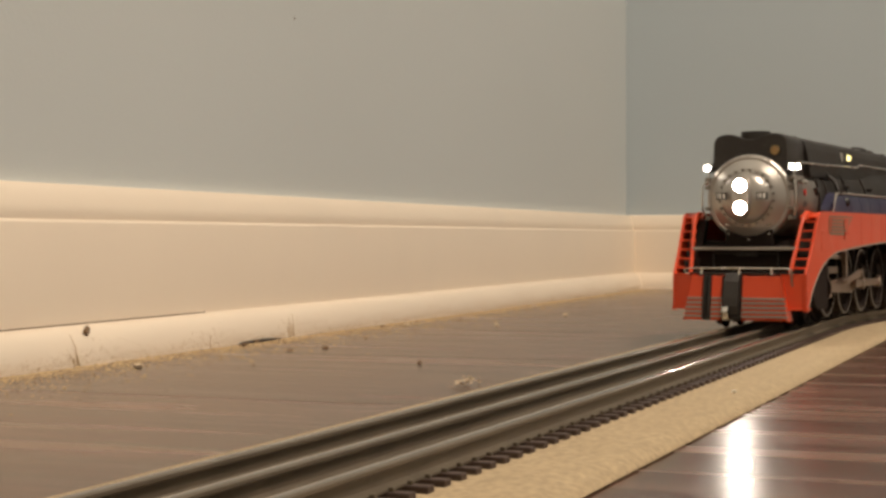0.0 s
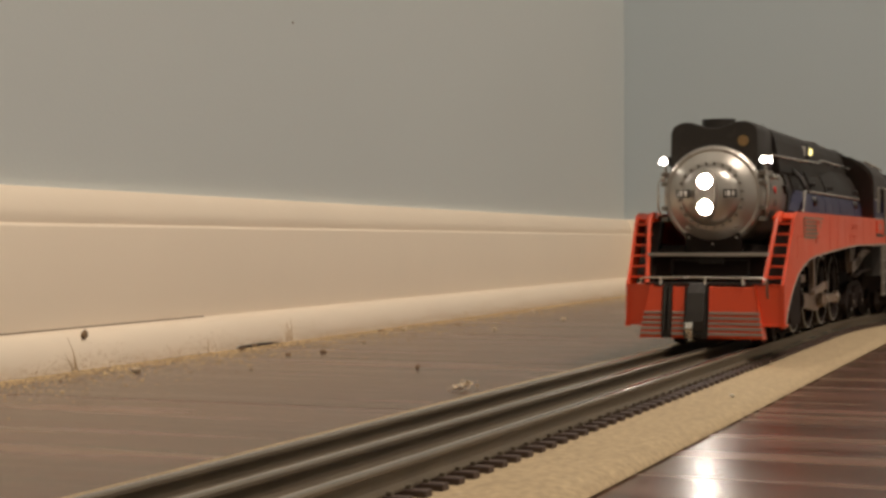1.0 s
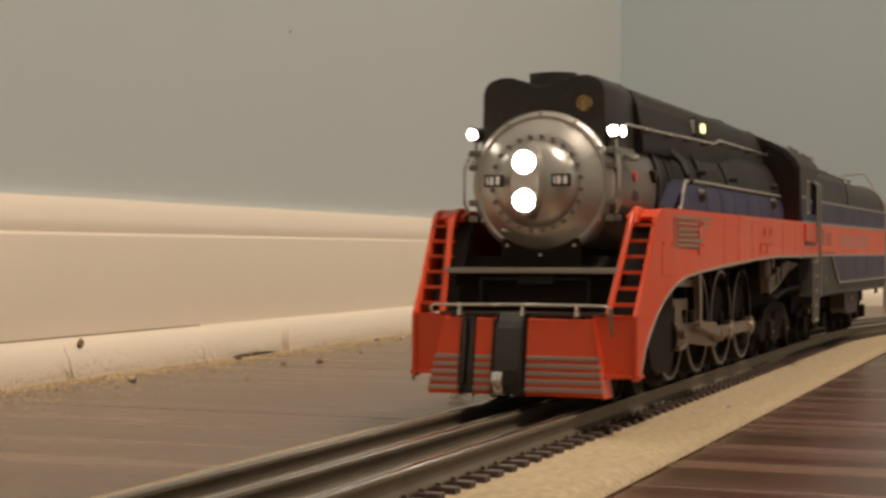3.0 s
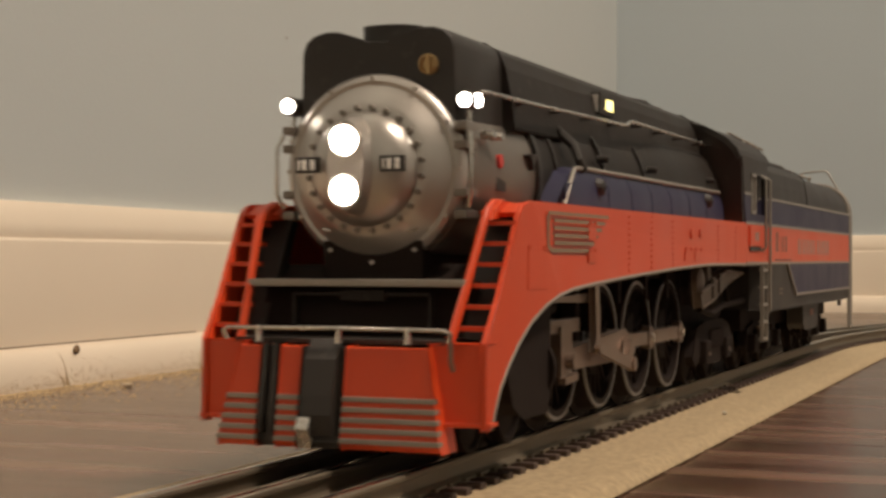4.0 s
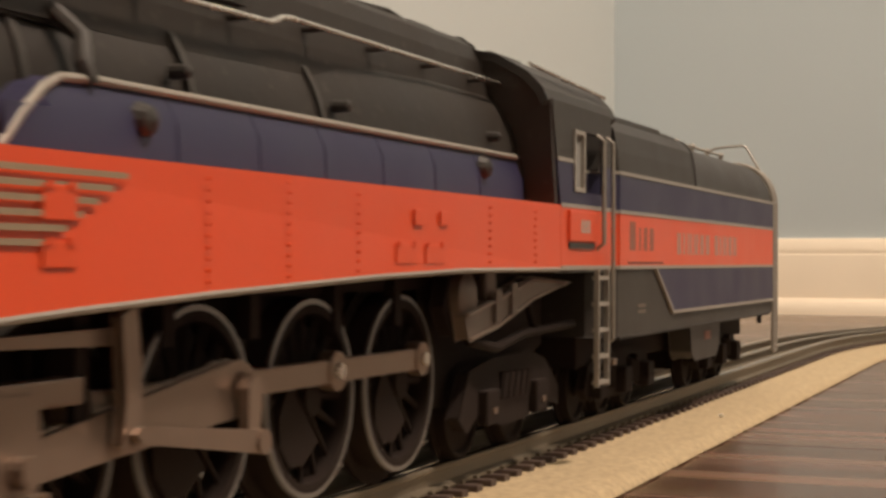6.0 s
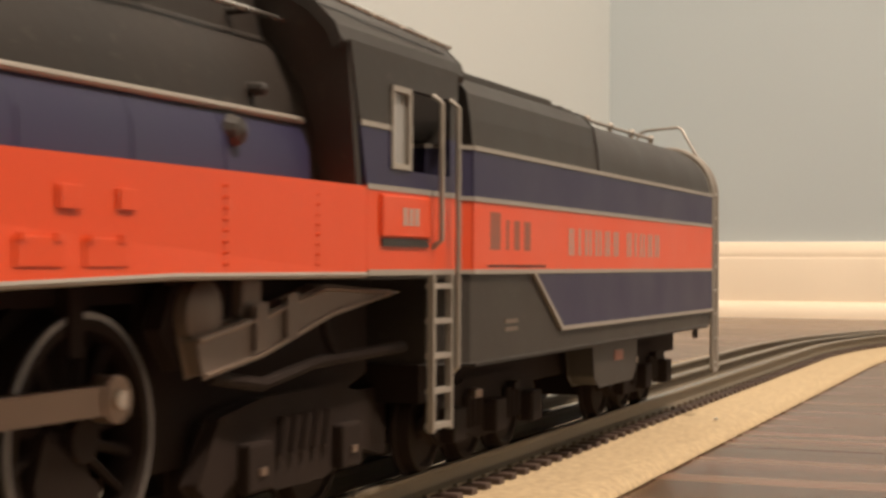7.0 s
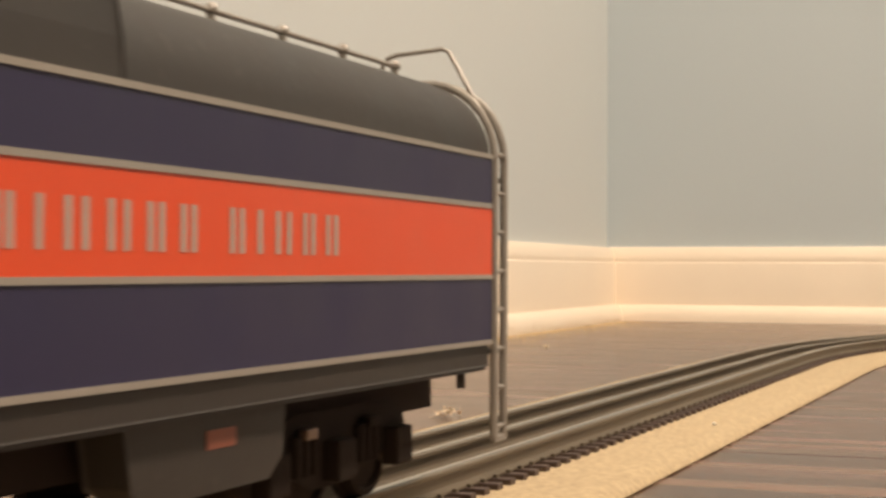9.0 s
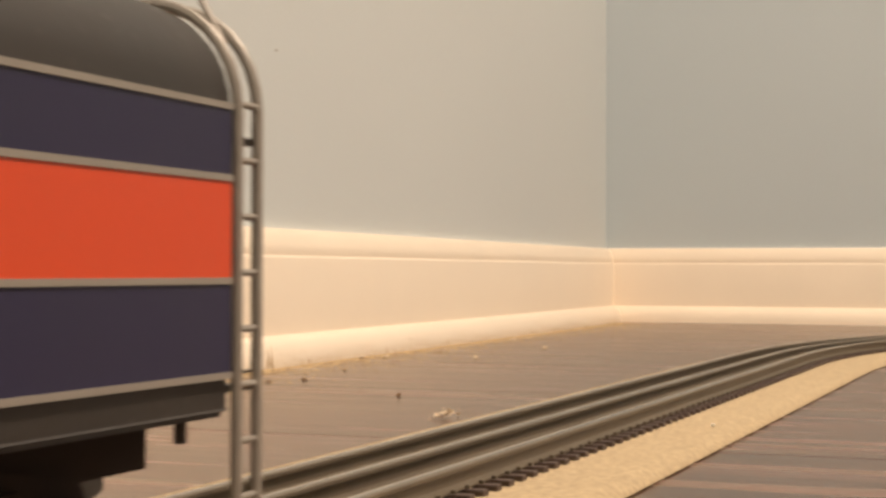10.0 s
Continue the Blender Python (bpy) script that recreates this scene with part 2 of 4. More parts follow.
def baseboard(name, outline, length, m, label):
    ob = finish(name, extrude_x(outline, 0, length), TRIM, smooth=True)
    ob.matrix_world = m
    return tagged(ob, label, "baseboard", kind="structure")


along = wall_long.matrix_world.copy()
baseboard("baseboard_north", BOARD_OUT, 3192, along, "cream painted baseboard with moulded top along the wall")
baseboard("trim_shoe_north", SHOE_OUT, 3181, along, "cream painted shoe strip gathering dust at the floor")
gap_ = finish("caulk_gap", box(1850, 2268, -11.5, -11.0, 16.4, 16.85), CRUD)
gap_.matrix_world = along.copy()
tagged(gap_, "dark open joint above the shoe strip", "joint", kind="structure")
turned = pose(CORNER_X / 1000, (end_y - 2) / 1000, 0, 0, 0, -90)
baseboard("baseboard_east", BOARD_OUT, 2500, turned, "cream painted baseboard with moulded top at the end wall")
baseboard("trim_shoe_east", SHOE_OUT, 2490, pose(CORNER_X / 1000, (end_y - 11) / 1000, 0, 0, 0, -90), "cream painted shoe strip along the end wall")

# ceiling lamp, above and behind the view
lamp = thing("ceiling_lamp", "round frosted ceiling lamp giving warm light", "lamp")
lamp.location = (0.38, -1.10, 2.4)
part("lamp_base", rod((0, 0, 0), (0, 0, -25), 170, 40), CHROME, lamp)
part("lamp_shade", revolve_x([(0, 210), (20, 215), (60, 180), (80, 90), (84, 5)], 0, 0, 40), LAMP_GLASS, lamp).matrix_basis = pose(0, 0, -0.005, 0, 90, 0)

# ---- track ----
cork = finish("cork_roadbed", swept([(-46.4, 0.1), (-46.9, 0.5), (-46.3, 1.3), (-44.8, 2.3), (-42.0, 3.2), (40.5, 3.3), (43.2, 2.9), (45, 2.0), (46.2, 0.9), (46.8, 0.1)], -700, 1500), CORK, smooth=True)
tagged(cork, "tan granular cork roadbed lying on the floor", "roadbed", kind="structure")
track = thing("railway_track", "three-rail model railway track with dark ties on cork", "track")
RAIL_OUT = [(-2.6, 4.5), (2.6, 4.5), (2.6, 5.0), (0.7, 5.6), (0.7, 8.0), (1.7, 8.5), (1.7, 9.2), (1.4, 9.45), (-1.4, 9.45), (-1.7, 9.2), (-1.7, 8.5), (-0.7, 8.0), (-0.7, 5.6), (-2.6, 5.0)]
for off in (-16.0, 0.0, 16.0):
    rl = part("rail", swept(RAIL_OUT, -700, 1500, 30, off), RAIL_SIDE, track, "browned steel rail with a worn bright head", smooth=True)
    part("rail_head", swept([(-1.5, 9.0), (1.5, 9.0), (1.35, 9.3), (0.9, 9.5), (0.35, 9.6), (-0.35, 9.6), (-0.9, 9.5), (-1.35, 9.3)], -700, 1500, 30, off), RAIL, rl, "bright worn running surface", smooth=True)

# ---- helpers for the train ----


def bars(spec, y0, y1, z0, z1):
    bm = bmesh.new()
    for x0, x1 in spec:
        add_box(bm, x0, x1, y0, y1, z0, z1)
    return bm


def spoked_wheel(name, parent, x, z, r, y, width, spokes, label, pin=0.0):
    """A wheel about its own centre; y is the outer face's place, side its sign."""
    side = 1 if y > 0 else -1
    me = bmesh.new()
    add_rod(me, (0, -side * width, 0), (0, side * 0.3, 0), 3.0, 16)
    if pin:
        add_rod(me, (0, -side * width * 0.8, pin), (0, side * 0.2, pin), 2.4, 12)
        add_slab(me, [(-7.5, -3), (-6, -9.5), (-2.5, -12.8), (2.5, -12.8), (6, -9.5), (7.5, -3)], -side * width * 0.8, -side * 0.3)
    w = part(name, me, RUNNING, parent, label)
    w.location = (x / 1000, (y) / 1000, z / 1000)
    spoke = None
    for k in range(spokes):
        if spoke is None:
            spoke = part("spoke", rod((2.2, -side * width * 0.45, 0), (r - 2.2, -side * width * 0.45, 0), 0.85, 6, 0.65), RUNNING, w)
        else:
            more = new("spoke", spoke.data)
            more.parent = w
            more.matrix_basis = pose(0, 0, 0, 0, 360 * k / spokes, 0)
    ring = lambda pr: loft([[(rr * math.cos(2 * math.pi * k / 40), yy, rr * math.sin(2 * math.pi * k / 40)) for k in range(40)] for yy, rr in pr] , caps=False)
    part("rim", ring([(0, r - 2.6), (0, r - 0.9), (-side * width, r - 0.9), (-side * width, r - 2.6), (0, r - 2.6)]), RUNNING, w, "", 0, True)
    part("tyre", ring([(side * 0.05, r - 1.1), (side * 0.05, r - 0.25), (-side * 0.5, r - 0.15)]), TYRE, w, "bright steel tyre edge", 0, True)
    part("tread", ring([(-side * 0.5, r - 0.15), (-side * width, r), (-side * width, r + 2.4), (-side * (width + 1), r + 2.4), (-side * (width + 1), r - 1.3)]), RUNNING, w, "", 0, True)
    return w


def solid_wheel(parent, x, z, r, y):
    side = 1 if y > 0 else -1
    w = part("wheel", revolve_y([(-side * 3.6, r * 0.2), (-side * 3.6, r + 1), (-side * 2.8, r + 1), (-side * 2.6, r), (0, r - 0.25), (0, r - 1.2), (-side * 0.9, r - 1.7), (-side * 0.7, 2.4), (side * 0.6, 1.8), (side * 0.6, 0.3)], 0, 0, 28), RUNNING, parent, "", 0, True)
    w.location = (x / 1000, y / 1000, z / 1000)
    return w


# ---- locomotive: x back from the pilot, z up from the rail head ----
loco = thing("steam_locomotive", "streamlined model steam locomotive in orange, blue and black on the track", "locomotive")

# skirt panels down both sides
SKIRT = [(-5.6, 25.4), (1.5, 34.0), (12.0, 49.2), (13.6, 51.6), (16.2, 53.3), (20.5, 54.1), (250, 54.4), (250, 40.7), (191, 40.7), (150, 39.8), (98, 38.0),
         (66, 36.6), (48, 35.6), (38, 34.4), (29, 32.4), (20, 29.2), (12.5, 25.2), (6.5, 21.0), (1.5, 16.4), (-1.8, 11.5), (-3.4, 8.4), (-6.0, 8.4)]
EDGE = [(250, 40.4), (191, 40.4), (150, 39.5), (98, 37.7), (66, 36.3), (48, 35.3), (38, 34.1), (29, 32.1), (20, 28.9), (12.7, 24.9), (6.8, 20.7), (1.9, 16.2), (-1.4, 11.3), (-2.9, 8.4)]
def drawn_in(ob):
    """The skirt's front end draws in towards the pilot."""
    for v in ob.data.vertices:
        k = max(0.0, min(1.0, (0.036 - v.co.x) / 0.041))
        v.co.y -= math.copysign(0.0024, v.co.y) * k
        v.co.x += 0.0036 * k
    return ob


for side in (-1, 1):
    sk = part("skirt_panel", slab(SKIRT, side * 33.0, side * 34.2), ORANGE, loco, "orange side skirt with a sweeping lower edge", 0.25)
    part("edge_stripe", tube([(x, side * 33.9, z) for x, z in EDGE], 0.55), SILVER, sk, "silver edge stripe", 0, True)
    part("skirt_top", slab([(14, 51.8), (20.5, 54.0), (250, 54.3), (250, 53.2), (20.5, 52.9), (15, 50.8)], side * 25.0, side * 33.2), ORANGE, sk)
    # winged stripes behind the front of the skirt
    wing = bmesh.new()
    for i in range(6):
        z = 52.1 - i * 1.62
        add_box(wing, 34.0 if i else 30.5, 77.0 - i * 3.1, side * 34.15, side * 34.27, z - 0.38, z + 0.38)
    add_box(wing, 29.8, 30.9, side * 34.15, side * 34.27, 44.5, 51.8)
    add_slab(wing, [(29.8, 44.6), (32.2, 43.6), (36, 43.6), (36, 44.4), (32.6, 44.4), (30.8, 45.4)], side * 34.15, side * 34.27)
    part("winged_stripes", wing, EMBLEM, sk, "faded grey-green winged stripe emblem")
    # inspection hatches, hinges and seams
    for (x0, x1, z0, z1) in ((17.5, 29.0, 35.6, 44.6), (60, 66.5, 46.5, 50.5), (60, 66.5, 41.2, 44.2), (158, 167, 41.6, 45.0), (171, 180, 41.6, 45.0), (166, 170.5, 48.2, 51.0), (178, 182, 48.4, 51.0)):
        hb = bmesh.new()
        add_box(hb, x0, x1, side * 34.1, side * 34.32, z0, z1)
        hatch = part("hatch", hb, ORANGE, sk, "", 0.12)
        if x1 - x0 > 6:
            part("hinge", bars([(x0 + 0.6, x0 + 1.8), (x1 - 1.8, x1 - 0.6)], side * 34.3, side * 34.55, z1 - 0.5, z1 + 0.4), ORANGE, hatch)
    for x in (96.0, 119.0, 143.0, 204.0, 232.0):
        zb = 38.5 + (x - 98) * 0.027 if x < 190 else 41.2
        rv = bmesh.new()
        k = zb + 0.8
        while k < 53.4:
            add_rod(rv, (x, side * 34.1, k), (x, side * 34.5, k), 0.3, 6, 0.2)
            k += 1.5
        part("rivet_row", rv, ORANGE, sk)
    for ob in (sk, *sk.children_recursive):
        drawn_in(ob)
    # steps up the front, beside the skirt's sloping edge
    lad = part("front_ladder", tube([(-0.6, side * 23.6, 25.6), (4.6, side * 24.6, 35), (12.0, side * 26.0, 49.6), (14.4, side * 26.0, 52.2), (18, side * 26.0, 53.8), (23, side * 26.0, 53.8)], 0.95, 8), ORANGE, loco, "orange slanting front ladder", 0, True)
    part("cap", slab([(12.6, 50.2), (14.4, 52.4), (18, 54.2), (24, 54.2), (24, 51.0), (16, 50.4)], side * 25.2, side * 27.8), ORANGE, lad)
    for k in range(6):
        f = (k + 0.6) / 5.9
        x, z = -0.4 + 15.4 * f, 25.6 + 25.2 * f
        part("rung", box(x - 0.2, x + 2.6, side * (23.8 + 2.0 * f), side * (30.6 + 1.8 * f), z - 0.45, z + 0.45), ORANGE, lad)
    part("ladder_back", slab([(8.0, 25.6), (19.5, 47), (22, 51.0), (25, 51.0), (13, 25.6)], side * 23.0, side * 30.4), BLACK, lad)

# pilot
for side in (-1, 1):
    pb = part("pilot_wing", loft([[(-3.6, side * 20.0, 9.6), (-1.8, side * 31.9, 9.6), (2.6, side * 31.9, 9.6), (2.6, side * 20, 9.6)],
                                  [(-3.2, side * 20.0, 25.4), (-1.6, side * 31.9, 25.4), (2.6, side * 31.9, 25.4), (2.6, side * 20, 25.4)]]), ORANGE, loco, "orange pilot end with a dark step hole", 0.3)
    part("step_hole", loft([[(-2.6, side * 25.2, z) for z in (16.6, 18.4)] + [(-1.8, side * 28.4, z) for z in (18.4, 16.6)],
                            [(-1.0, side * 25.2, z) for z in (16.6, 18.4)] + [(0.0, side * 28.4, z) for z in (18.4, 16.6)]]), BLACK, pb)
    part("foot_lip", loft([[(-5.2, side * 20.5, 9.0), (-2.0, side * 32.5, 9.0), (2.6, side * 32.5, 9.0), (2.6, side * 20.5, 9.0)],
                           [(-5.2, side * 20.5, 9.8), (-2.0, side * 32.5, 9.8), (2.6, side * 32.5, 9.8), (2.6, side * 20.5, 9.8)]]), ORANGE, pb)
APRON = [(-5.6, 24.4), (-7.0, 14.6), (-8.6, 5.4), (-7.8, 4.2), (0, 4.2), (0, 24.4)]
for y0, y1, taper in ((-20.8, -3.2, -1), (6.8, 11.4, 0), (16.0, 20.8, 1)):
    ap = part("pilot_apron", slab(APRON, y0, y1), ORANGE, loco, "orange pilot apron with silver stripes", 0.3)
    for v in ap.data.vertices:
        if abs(v.co.y) > 0.0202:
            v.co.y *= 1 + (0.0246 - v.co.z) * 9.0
    for i in range(5):
        z = 14.2 - i * 2.05
        xf = -7.0 - (14.6 - z) * 0.174
        part("stripe", box(xf - 0.55, xf + 1.5, y0 - (0.15 if taper >= 0 else 2.1 + 0.19 * (14.6 - z)), y1 + (0.15 if taper <= 0 else 2.1 + 0.19 * (14.6 - z)), z - 0.5, z + 0.5), SILVER, ap, "silver stripe", 0.15)
for y0, y1 in ((11.4, 16.0),):
    part("hose_slot", slab([(x + 1.2, z) for x, z in APRON], y0, y1), BLACK, loco)
    for y in (12.6, 14.9):
        part("air_hose", tube([(-5.4, y, 25), (-6.6, y, 18), (-8.2, y, 11), (-7.8, y, 7)], 0.7), BLACK, loco, "black rubber hose", 0, True)
part("coupler_pocket", slab([(x + 0.4, z) for x, z in APRON], -3.2, 6.8), BLACK, loco, "dark recess behind the coupler")
coup = part("coupler", slab([(-9.2, 15.0), (-10.0, 11.0), (-9.4, 7.0), (-6.0, 7.0), (-6.0, 15), (-5.0, 24.6), (-4.0, 26.0), (-7.4, 22)], -1.8, 5.2), BLACK, loco, "black drop coupler cover", 0.5)
part("knuckle", slab([(-10.0, 6.4), (-11.2, 8.2), (-10.0, 10.6), (-8.6, 10.2), (-9.2, 8.2), (-8.6, 5.6), (-9.4, 4.2)], 2.6, 5.6), CHROME, coup, "bright metal knuckle", 0.3)

# front platform, rails and panel
part("front_deck", slab([(-3, 25.0), (24, 25.0), (24, 25.9), (-3, 25.9)], -23.4, 23.4), BLACK, loco)
part("front_plate", slab([(9, 25.5), (13.5, 37), (22, 41), (30, 41), (30, 25.5)], -24.4, 24.4), RUNNING, loco, "black sloping plate under the smokebox")
part("step_edge", box(4.6, 7.2, -24.8, 24.8, 36.4, 37.9), SILVER, loco, "silver edge of the upper step", 0.25)
part("upper_step", box(6.8, 14, -24.6, 24.6, 36.5, 37.6), BLACK, loco)
fr = bmesh.new()
for a in ((-16, 16, 34.4, 35.1), (-16, 16, 27.0, 27.7), (-16, -15.2, 27.0, 35.1), (15.2, 16, 27.0, 35.1)):
    add_box(fr, 8.2, 9.6, a[0], a[1], a[2], a[3])
part("panel_frame", fr, BOILER, loco, "dark framed access panel")
part("badge_plate", box(7.6, 9.2, -5.5, 4.5, 33.4, 35.6), BOILER, loco)
hr = part("pilot_handrail", tube([(-4.6, -24.6, 25.6), (-4.8, -25.2, 27.4), (-5.2, -24, 28.0), (-5.8, 0, 28.2), (-5.2, 24, 28.0), (-4.8, 25.2, 27.4), (-4.6, 24.6, 25.6)], 0.42), CHROME, loco, "bright wire handrail", 0, True)
for y in (-16.5, -1.5, 16.5):
    part("stanchion", rod((-5.6, y, 25.2), (-5.6, y, 28.6), 0.75, 8, 0.5), CHROME, hr)
part("uncoupling_lever", tube([(-5.0, -25.0, 27.6), (-6.2, -25.8, 27.2), (-6.6, -26.0, 22), (-5.6, -26.2, 20.2)], 0.5), STEEL, hr, "bent lever", 0, True)

# smokebox and nose
CZ = 61.0
part("smokebox", revolve_x([(18, 20.6), (19, 21.2), (60, 21.6), (60, 20)], 0, CZ, 64), GRAPHITE, loco, "graphite grey smokebox barrel", 0, True)
nose = part("smokebox_front", revolve_x([(21.2, 20.4), (18.6, 20.6), (17.6, 20.0), (17.0, 19.0), (17.2, 18.2), (15.8, 16.4), (14.2, 14.6), (13.4, 13.4), (13.2, 12.2), (11.4, 11.6), (9.6, 9.8), (8.2, 7.4), (7.4, 4.6), (7.2, 0.5)], 0, CZ, 72), NOSE, loco, "silver domed smokebox front", 0, True)
for k in range(24):
    a = 2 * math.pi * (k + 0.5) / 24
    y, z = 13.0 * math.cos(a), CZ + 13.0 * math.sin(a)
    part("bolt", rod((13.8, y, z), (12.4, y, z), 0.75, 8, 0.6), GRAPHITE, nose)
for k in range(12):
    a = 2 * math.pi * k / 12
    y, z = 19.6 * math.cos(a), CZ + 19.6 * math.sin(a)
    part("latch", rod((17.8, y, z), (16.6, y, z), 0.5, 6), NOSE, nose)
lampc = part("headlamp_case", loft([[(x, r * c, 61.3 + (h + r - 3.4) * (1 if s_ > 0 else -1) * abs(s_) + 0) for c, s_ in [(math.cos(2 * math.pi * k / 32), math.sin(2 * math.pi * k / 32)) for k in range(32)]] for x, r, h in ((11, 4.6, 9.6), (1.8, 4.2, 9.1), (0.4, 3.8, 8.7))]), NOSE, loco, "silver twin headlamp casing", 0.2, True)
for z in (66.4, 56.1):
    part("bezel", revolve_x([(1.4, 3.5), (-0.3, 3.5), (-0.3, 2.9), (1.4, 2.9)], 0, z, 28), CHROME, lampc, "", 0, True)
    part("lens", revolve_x([(0.6, 2.9), (-0.4, 2.7), (-1.1, 1.7), (-1.3, 0.2)], 0, z, 28), HEAD, lampc, "glowing white headlamp lens", 0, True)
for side in (-1, 1):
    yc = side * 9.6
    np_ = part("number_plate", box(2.0, 3.4, yc - 2.7, yc + 2.7, 59.9, 63.3), BLACK, loco, "small black number plate with pale bars", 0.2)
    for y, wide in ((yc + 1.75, 0.22), (yc + 0.45, 0.5), (yc - 1.35, 0.5)):
        part("digit_bar", box(1.8, 2.1, y - wide, y + wide, 60.5, 62.7), WHITE, np_)
    part("plate_bracket", box(3.2, 12, yc - 1, yc + 1, 60.6, 62.6), NOSE, np_)
# hand rails and fittings on the nose
part("nose_rail", tube([(15.6, y, CZ - 14.0 + 0.012 * y * y) for y in (-11, -7, -3, 0, 3, 7, 11)], 0.4), CHROME, nose, "curved grab rail", 0, True)
for side in (-1, 1):
    for z in (70.0, 66.0, 56, 51.5):
        part("hinge_block", box(17, 24, side * 20.0 - 1.4, side * 20.0 + 1.4, z - 0.9, z + 0.9), GRAPHITE, loco, "", 0.3)
    part("side_grab", tube([(18, side * 21.6, 69), (16.8, side * 22.6, 66), (16.8, side * 22.6, 56), (18, side * 21.6, 53)], 0.45), CHROME, loco, "bright grab rail", 0, True)
    lamp_ = part("marker_lamp", revolve_x([(21, 1.5), (20.4, 2.0), (15.6, 2.0), (15.0, 1.7)], side * 20.6, 75.4, 20), BLACK, loco, "black marker lamp with lit lenses", 0, True)
    part("front_lens", revolve_x([(15.2, 1.6), (14.5, 1.3), (14.2, 0.2)], side * 20.6, 75.4, 20), MARK, lamp_, "glowing white lens", 0, True)
    part("side_lens", revolve_y([(side * 22.3, 1.5), (side * 23.0, 1.2), (side * 23.3, 0.2)], 18.2, 75.4, 20), MARK, lamp_, "glowing white lens", 0, True)
    part("lamp_bracket", tube([(18, side * 20.6, 73.6), (18, side * 20.8, 66), (21, side * 20.6, 62)], 0.5), CHROME, lamp_)
    wh = part("valve_fitting", rod((26, side * 22, 68.6), (33, side * 22.6, 68.6), 0.8, 10), CHROME, loco, "bright pipe fitting", 0, True)
    part("elbow", rod((27, side * 21, 68.6), (27, side * 24.2, 68.6), 1.0, 10), CHROME, wh)
    part("elbow", rod((32.4, side * 21.2, 68.6), (32.4, side * 24.0, 68.6), 0.9, 10), CHROME, wh)
    part("red_badge", rod((34.6, side * 21.0, 63.6), (34.6, side * 21.85, 63.6), 1.5, 20), RED, loco, "small red round badge")
    part("builder_plate", box(33.0, 39.0, side * 20.6, side * 21.3, 57.0, 60.0), BLACK, loco)
    part("bracket", slab([(52, 66), (57, 66.6), (57, 65.2), (54.6, 62.6), (53.6, 65)], side * 20.6, side * 22.6), BLACK, loco)

for ob in loco.children:
    if ob.name.split(".")[0] in ("smokebox_front", "hinge_block", "side_grab", "valve_fitting"):
        ob.location.x = -0.003

# boiler behind the smokebox, skyline casing on top
part("boiler_band", revolve_x([(59, 21.4), (59, 22.6), (62, 22.6), (62, 21.4)], 0, CZ, 56), BLACK, loco, "", 0, True)
part("boiler", revolve_x([(60, 20), (62, 22.2), (84, 22.6), (86, 23.6), (180, 24.4), (248, 24.8), (248, 20)], 0, 60.4, 64), BOILER, loco, "black boiler barrel with bands", 0, True)
for x in (72, 108, 150):
    part("band", revolve_x([(x, 22.0), (x, 24.95 if x > 90 else 22.95), (x + 1.6, 24.95 if x > 90 else 22.95), (x + 1.6, 22.0)], 0, 60.4, 56), BLACK, loco, "", 0, True)
FIRE = [(-27.4, 52), (-27.0, 62), (-25.6, 69), (-22.6, 75.4), (-17.6, 80.8), (17.6, 80.8), (22.6, 75.4), (25.6, 69), (27.0, 62), (27.4, 52)]
part("firebox", loft([[(x, y * k, z) for y, z in FIRE] for x, k in ((150, 0.86), (185, 0.97), (205, 1.0), (249, 1.0))]), BOILER, loco, "black firebox wrapper", 0, True)


def casing(x0, x1, top, half, foot):
    side_ = [(-half - 2.8, foot), (-half - 2.2, 78), (-half - 0.6, top - 5.4), (-half + 1.0, top - 2.0), (-half + 4.0, top)]
    return extrude_x(side_ + [(-y, z) for y, z in side_[::-1]], x0, x1)


part("skyline_casing", casing(45, 240, 90.9, 18.0, 71.5), BOILER, loco, "black casing along the boiler top", 0.5)
HUMP = [(18.4, 70), (18.2, 80), (18.0, 87), (17.2, 89.2), (15.4, 90.6), (12.6, 91.4), (9.6, 91.3), (6.0, 90.2), (2.2, 88.8)]
HUMP = HUMP + [(-y, z) for y, z in HUMP[::-1]]
part("front_casing", loft([[(x, y * k, 80 + (z - 80) * k) for y, z in HUMP] for x, k in ((16.6, 0.975), (17.4, 1.0), (44.6, 1.0), (45.6, 0.98))]), BLACK, loco, "black twin-humped casing around the stack", 0, True)
part("chimney", loft([[(x_, y_, z_) for x_, y_ in [(25.6 + 5.4 * math.cos(2 * math.pi * k / 28), 6.9 * math.sin(2 * math.pi * k / 28)) for k in range(28)]] for z_ in (85, 92.4, 92.8)]), BLACK, loco, "black oval chimney", 0.2, True)
bell = part("bell_cover", revolve_x([(18, 2.2), (16.0, 2.2), (15.8, 1.8), (16.4, 1.4)], -12.0, 83.3, 24), BRASS, loco, "brass ring fitting", 0, True)
part("bell_bar", box(15.7, 17, -12.4, -11.6, 81.2, 85.4), BRASS, bell)
